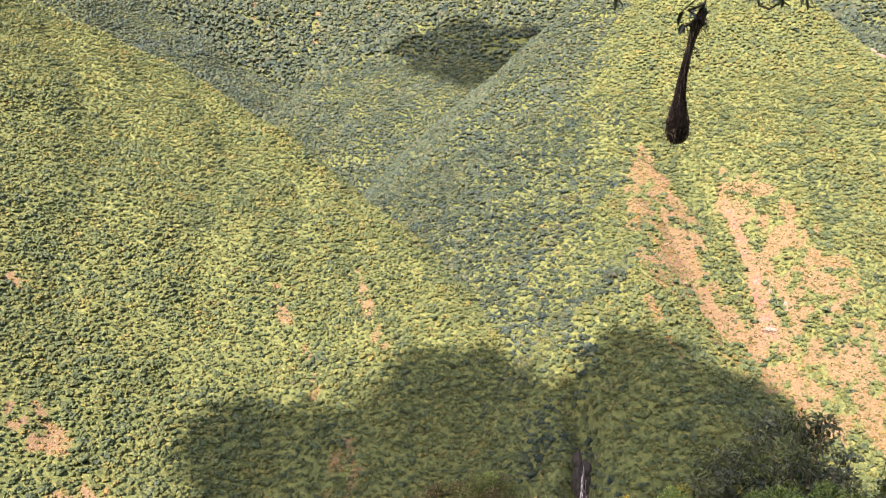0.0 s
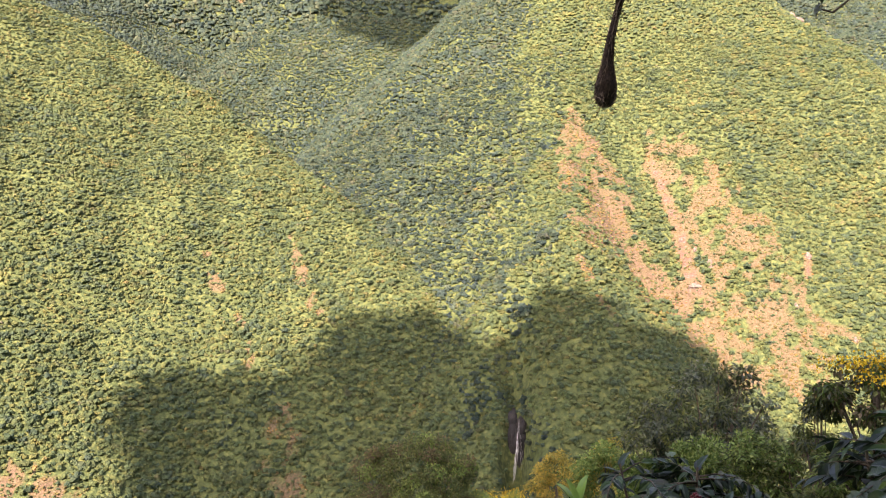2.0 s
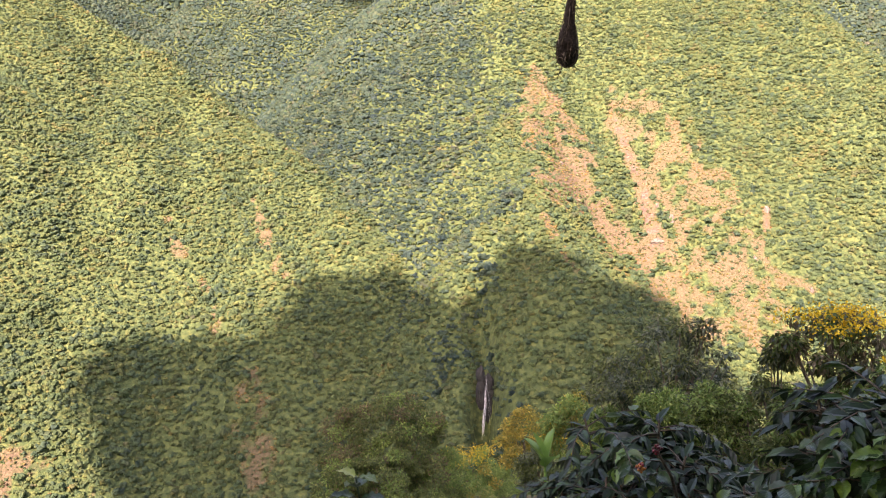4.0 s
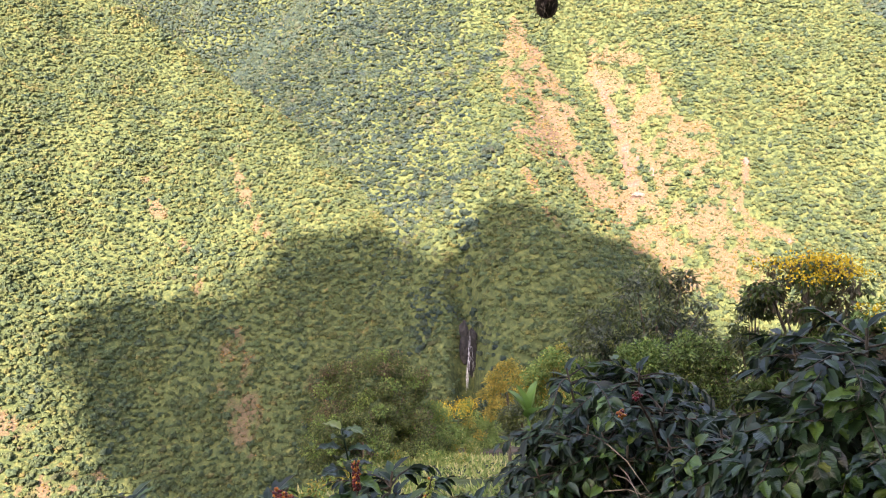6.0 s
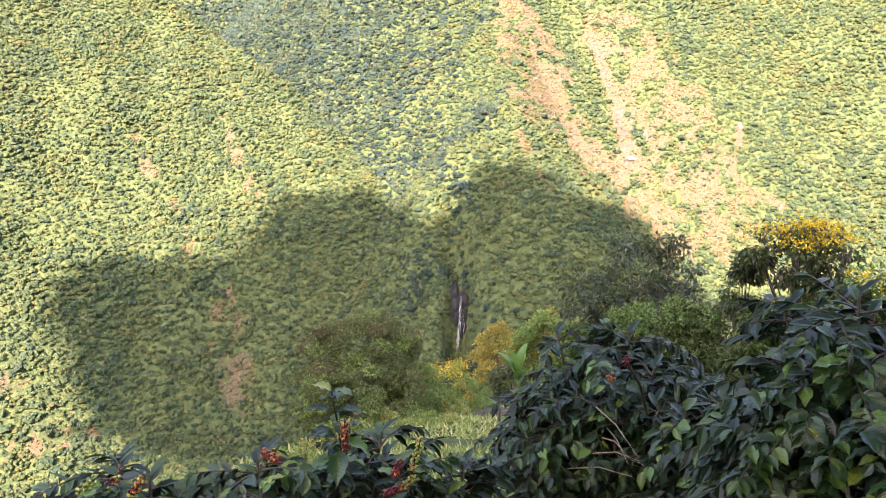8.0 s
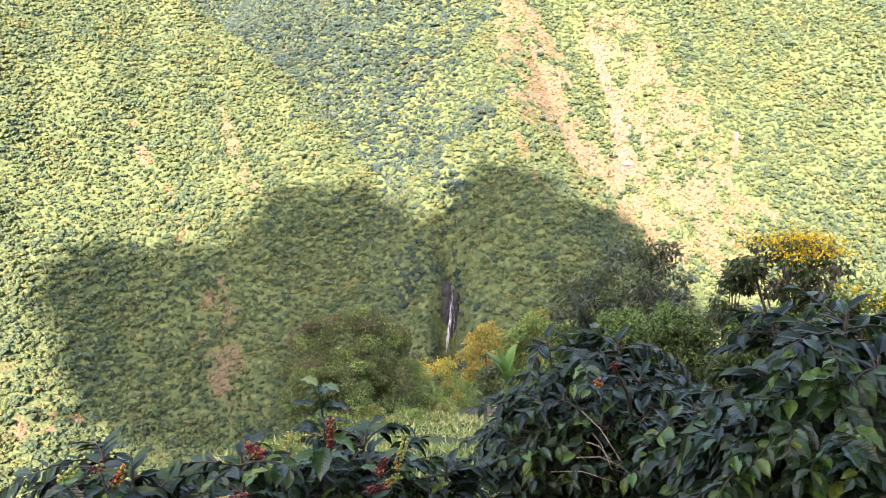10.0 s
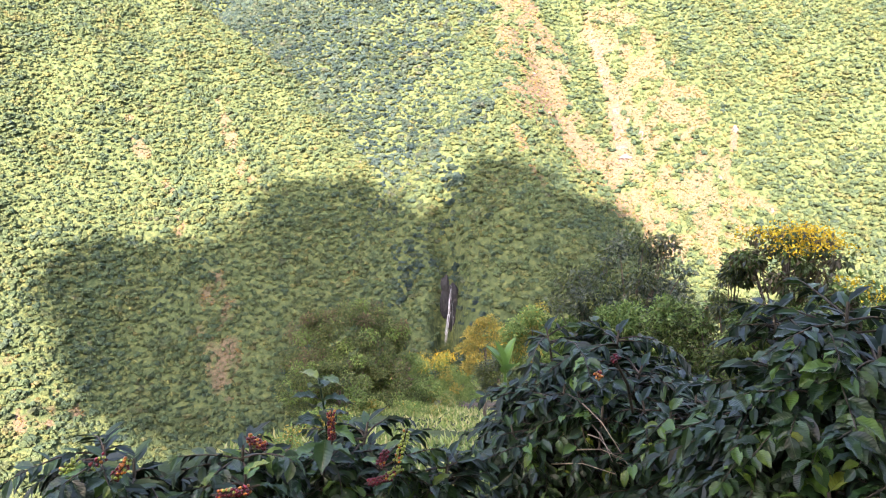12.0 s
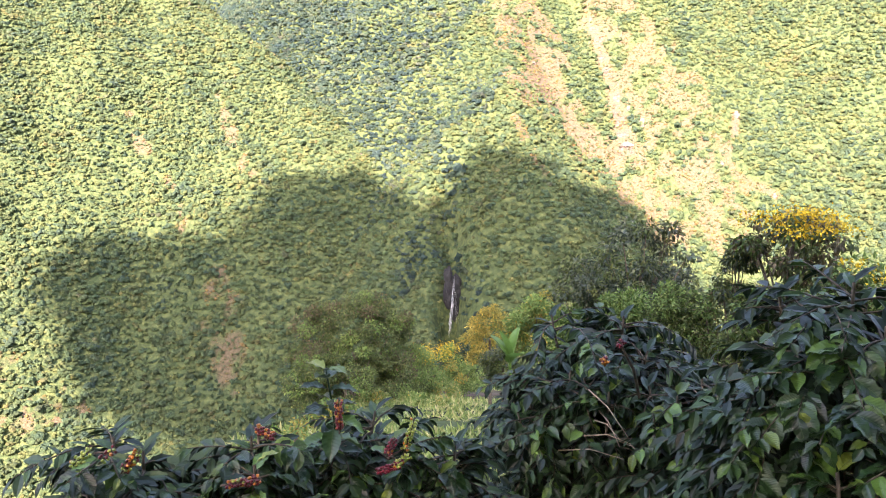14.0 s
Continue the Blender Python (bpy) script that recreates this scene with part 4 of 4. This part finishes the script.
def cherries(bush, at, way, count, mix, seed, spread=0.016):
    """A cluster of coffee cherries along a twig. mix: how many in a hundred are ripe and turning."""
    rng = random.Random(seed)
    at = Vector(at) - bush.location
    way = Vector(way)
    v, f = tube([at - way * 0.7, at, at + way * 0.6], [0.004, 0.0035, 0.003], 5)
    cluster = part("fruiting_twig", fast_mesh("fruiting_twig", v, f, TWIG, True), bush, "cluster of ripening coffee cherries on a twig")
    a = way.orthogonal().normalized()
    c = way.normalized().cross(a)
    for k in range(count):
        s = k / max(1, count - 1) - 0.5
        w = k * 2.4 + rng.uniform(-0.4, 0.4)
        r = spread * rng.uniform(0.6, 1.1)
        p = at + way * s + a * math.cos(w) * r + c * math.sin(w) * r
        luck = rng.uniform(0, 100) + (s * 60 if mix[2] else 0)
        kind = 0 if luck < mix[0] else 1 if luck < mix[0] + mix[1] else 2
        part("cherry", CHERRIES[kind], cluster, at=Matrix.Translation(p) @ Euler((rng.uniform(0, 3), rng.uniform(0, 3), 0)).to_matrix().to_4x4())


def spot(az, el, dist):
    return Vector(bearing(az, el, dist))


big_bush = coffee_bush(28.6, 3.4, -9.6, 0.66, 201, "tall coffee bush with dark glossy leaves", 7, 320, 420, crown=0.72)
coffee_bush(32.5, 2.9, -19.5, 0.45, 207, "coffee bush with dark glossy leaves and dry lower twigs", 4, 110, 300)
wide_bush = coffee_bush(13.6, 4.8, -13.4, 0.86, 202, "broad coffee bush with dark glossy leaves and red cherries", 7, 290, 420, crown=0.66)
side_bush = coffee_bush(9.6, 4.4, -17.4, 0.56, 203, "coffee bush with dark leaves leaning over the clearing", 5, 150, 300)
coffee_bush(19.6, 4.2, -17.0, 0.6, 208, "coffee bush with dark leaves and bare pale twigs", 5, 140, 300)
middle_bush = coffee_bush(-5.6, 3.75, -20.6, 0.55, 204, "coffee bush heavy with red and yellow cherries", 5, 160, 300,
                          tall_shoot=(spot(-8.3, -24, 3.4), spot(-9.0, -17.9, 3.4)))
coffee_bush(1.0, 3.7, -23.0, 0.45, 209, "low coffee bush with dark glossy leaves", 4, 110, 300)
left_bush = coffee_bush(-14.8, 3.4, -21.6, 0.46, 205, "coffee bush with grey-green leaves and ripening cherries", 5, 140, 300)
end_bush = coffee_bush(-24.3, 3.3, -20.6, 0.5, 206, "coffee bush with dark leaves and green cherries", 5, 150, 300)

cherries(middle_bush, spot(-8.07, -21.2, 3.28), (0, 0, 0.13), 70, (62, 30, 1), 301)
cherries(left_bush, spot(-13.7, -22.1, 2.95), (0.07, 0, -0.035), 50, (55, 35, 0), 302)
cherries(end_bush, spot(-23.3, -22.9, 2.9), (0.06, 0, 0.07), 44, (40, 25, 1), 303)
cherries(end_bush, spot(-24.8, -22.2, 2.9), (0.05, 0, 0.05), 16, (70, 15, 0), 304)
cherries(left_bush, spot(-15.5, -25.3, 2.8), (0.12, 0, 0.02), 50, (70, 25, 0), 305)
cherries(middle_bush, spot(-4.3, -25.1, 3.2), (0.10, 0, 0.03), 52, (90, 5, 0), 306)
cherries(middle_bush, spot(-4.1, -23.6, 3.2), (0.03, 0, 0.07), 32, (95, 5, 0), 307)
cherries(middle_bush, spot(-2.6, -22.8, 3.2), (0.04, 0, 0.14), 44, (0, 20, 0), 308)
cherries(middle_bush, spot(-3.2, -24.6, 3.2), (0.06, 0, 0.05), 34, (5, 10, 0), 309)
cherries(wide_bush, spot(13.5, -15.8, 3.75), (0.02, 0, -0.015), 26, (100, 0, 0), 310, 0.02)
cherries(wide_bush, spot(12.35, -17.1, 3.75), (0.03, 0, 0.02), 22, (40, 60, 0), 311, 0.018)
cherries(end_bush, spot(-26.6, -22.2, 2.9), (0.06, 0, 0.05), 22, (0, 5, 0), 312)
v, f = tube([spot(13.5, -15.9, 3.75) - wide_bush.location, spot(14.5, -17.6, 3.8) - wide_bush.location, spot(15.0, -19.5, 4.2) - wide_bush.location], [0.006, 0.008, 0.009], 6)
part("twig", fast_mesh("twig", v, f, TWIG, True), wide_bush, "bare pale twig")


twig_rng = random.Random(88)
for k in range(14):
    near = spot(twig_rng.uniform(13.5, 19.5), twig_rng.uniform(-24, -21), twig_rng.uniform(3.75, 4.05)) - wide_bush.location
    far = near + Vector((twig_rng.uniform(-0.3, 0.3), twig_rng.uniform(0.1, 0.5), twig_rng.uniform(-0.15, 0.12)))
    v, f = tube([near, near.lerp(far, 0.5) + Vector((0, 0, 0.03)), far], [0.0015, 0.003, 0.0045], 5)
    part("twig", fast_mesh("twig", v, f, DRYTWIG, True), wide_bush, "bare pale twig")


# ---- hanging woven nest and the tree that it hangs from ----
def build_nest():
    rng = np.random.RandomState(71)
    foot, top = spot(7.2, 11.6, 5.6), spot(8.85, 20.7, 5.75)
    ob = thing("hanging_nest", foot, "long dark woven bird nest hanging from a twig", "nest")
    line = top - foot
    levels = [(0.0, 0.012), (0.015, 0.05), (0.05, 0.078), (0.10, 0.088), (0.16, 0.084), (0.24, 0.062), (0.33, 0.041), (0.43, 0.031), (0.55, 0.024), (0.66, 0.019),
              (0.76, 0.02), (0.83, 0.03), (0.88, 0.045), (0.92, 0.038), (0.955, 0.018), (1.0, 0.008)]
    pts = [line * s + Vector((-0.05 * math.sin(math.pi * min(1, s * 1.05)) * 0.9, 0, 0)) for s, _ in levels]
    fine, radii = [], []
    for i in range(len(pts) - 1):
        for q in range(4):
            fine.append(pts[i].lerp(pts[i + 1], q / 4))
            radii.append(levels[i][1] + (levels[i + 1][1] - levels[i][1]) * q / 4)
    fine.append(pts[-1])
    radii.append(levels[-1][1])
    radii = [r * 0.84 for r in radii]
    v, f = tube(fine, radii, 20)
    v = [p + Vector((noise.noise(p * 26), noise.noise(p * 26 + Vector((9, 0, 0))), noise.noise(p * 26 + Vector((0, 9, 0))))) * 0.011 for p in v]
    part("pouch", fast_mesh("pouch", v, f, FIBRE, True), ob)
    strands, light = [], []
    for m in range(560):
        k = rng.randint(0, len(fine) - 3)
        w = rng.uniform(0, 6.28)
        slant = rng.uniform(-0.7, 0.7)
        path = []
        for n in range(4):
            q = min(k + int(n * rng.uniform(1, 3)), len(fine) - 1)
            a = w + slant * n * 0.6
            path.append(fine[q] + Vector((math.cos(a), math.sin(a), 0)) * (radii[q] + rng.uniform(0.002, 0.011)))
        if rng.uniform() < 0.25:
            path[-1] = path[-2] + Vector((math.cos(w) * 0.05, math.sin(w) * 0.05, rng.uniform(-0.08, 0.03)))
        if (path[-1] - path[0]).length > 0.005:
            (light if m % 5 == 0 else strands).append(tube(path, [0.0022] * 4, 3))
    for m in range(46):
        # the frayed knot
        w = rng.uniform(0, 6.28)
        k = int(len(fine) * rng.uniform(0.82, 0.93))
        p = fine[k] + Vector((math.cos(w), math.sin(w), 0)) * radii[k]
        d = Vector((math.cos(w) * 0.03, math.sin(w) * 0.03, rng.uniform(-0.1, -0.02)))
        (light if m % 3 == 0 else strands).append(tube([p, p + d * 0.6 + Vector((0, 0, 0.01)), p + d], [0.003, 0.0025, 0.0015], 3))
    v, f = joined(strands)
    part("fibre_fringe", fast_mesh("fibre_fringe", v, f, FIBRE), ob, "loose dark plant fibres", kind="stuff")
    v, f = joined(light)
    part("fibre_fringe", fast_mesh("fibre_fringe", v, f, PALEFIBRE), ob, "pale dry plant fibres", kind="stuff")


build_nest()


def build_overhang():
    """The tree beside the lookout whose branch reaches over the slope; its trunk and crown stay out of view."""
    x, y = 4.9, 4.2
    foot = Vector((x, y, land_at(x, y)))
    ob = thing("overhanging_tree", foot, "tree whose dark thin branch reaches over the slope", "tree")
    v, f = tube([Vector((0, 0, -0.2)), Vector((0.05, 0.05, 2.0)), Vector((0.0, 0.1, 4.2)), Vector((-0.1, 0.2, 6.4))], [0.16, 0.13, 0.11, 0.09], 10)
    part("trunk", fast_mesh("trunk", v, f, BARK, True), ob)
    rng = np.random.RandomState(73)
    # unseen crown, made broad and dense to dim the coffee bushes below
    n = 20000
    out = unit(rng.normal(0, 1, (n, 3))) * (rng.uniform(0.1, 1, n) ** 0.45)[:, None] * np.array([4.6, 4.2, 1.5])
    at = out + np.array([-2.6, -3.6, 7.2]) + rng.normal(0, 0.15, (n, 3))
    size = rng.uniform(0.16, 0.3, n)
    part("crown", small_leaves("crown", at, out + rng.normal(0, 1, (n, 3)), np.array([0, 0, 1.0]) + rng.normal(0, 0.4, (n, 3)), size, size * 0.5, OLIVE), ob, kind="stuff")
    for lean in ((-2.6, -1.5), (-4.2, -4.4), (-0.8, -5.0)):
        v, f = tube([Vector((-0.05, 0.15, 5.2)), Vector((lean[0] * 0.5, lean[1] * 0.5, 6.5)), Vector((lean[0], lean[1], 7.4))], [0.07, 0.05, 0.02], 8)
        part("limb", fast_mesh("limb", v, f, BARK, True), ob)
    knot, reach = spot(8.85, 20.6, 5.75), spot(10.0, 23.2, 5.8)
    limb = [foot + Vector((-0.05, 0.15, 5.6)), spot(33, 28, 6.0), spot(22, 25.5, 5.9), spot(14, 24, 5.8), reach, spot(4.5, 24.2, 5.9), spot(2.2, 23.3, 5.9)]
    v, f = tube([p - foot for p in limb], [0.06, 0.045, 0.032, 0.022, 0.014, 0.009, 0.005], 8)
    part("limb", fast_mesh("limb", v, f, BARK, True), ob)
    rng = random.Random(72)
    leaves = []
    for path in ([reach, spot(9.3, 21.6, 5.75), knot], [spot(9.1, 21.0, 5.75), spot(8.5, 20.8, 5.72), spot(7.9, 20.6, 5.7)], [knot, spot(8.2, 19.8, 5.72), spot(7.7, 19.6, 5.7)],
                 [spot(14, 24, 5.8), spot(12.6, 21.6, 5.8), spot(12.7, 20.5, 5.8), spot(13.4, 20.2, 5.8), spot(14.2, 20.6, 5.8)],
                 [spot(14, 24, 5.8), spot(14.8, 21.8, 5.8), spot(15.6, 20.7, 5.8)],
                 [spot(22, 25.5, 5.9), spot(23.4, 20, 5.9), spot(23.2, 17.3, 5.9), spot(22.3, 16.7, 5.9), spot(21.6, 17.0, 5.9)],
                 [spot(2.2, 23.3, 5.9), spot(2.5, 22.4, 5.9), spot(2.7, 21.9, 5.9)]):
        v, f = tube([p - foot for p in path], [0.011 - 0.005 * i / len(path) for i in range(len(path))], 6)
        part("twig", fast_mesh("twig", v, f, BARK, True), ob)
        for k in range(5):
            leaves.append((path[-1] - foot + Vector((rng.uniform(-0.03, 0.03), rng.uniform(-0.03, 0.03), rng.uniform(0, 0.04))),
                           Vector((rng.uniform(-0.9, 0.5), rng.uniform(-0.5, 0.5), rng.uniform(-1.2, 0.2))), rng.uniform(0.07, 0.15)))
    me = leaf_mesh("foliage", np.array([l[0][:] for l in leaves]), np.array([l[1][:] for l in leaves]), np.tile([0.2, -0.3, 1.0], (len(leaves), 1)),
                   np.array([l[2] for l in leaves]), np.array([l[2] * 0.4 for l in leaves]), DARKTREE)
    part("foliage", me, ob, "few small dark drooping leaves", kind="stuff")


build_overhang()
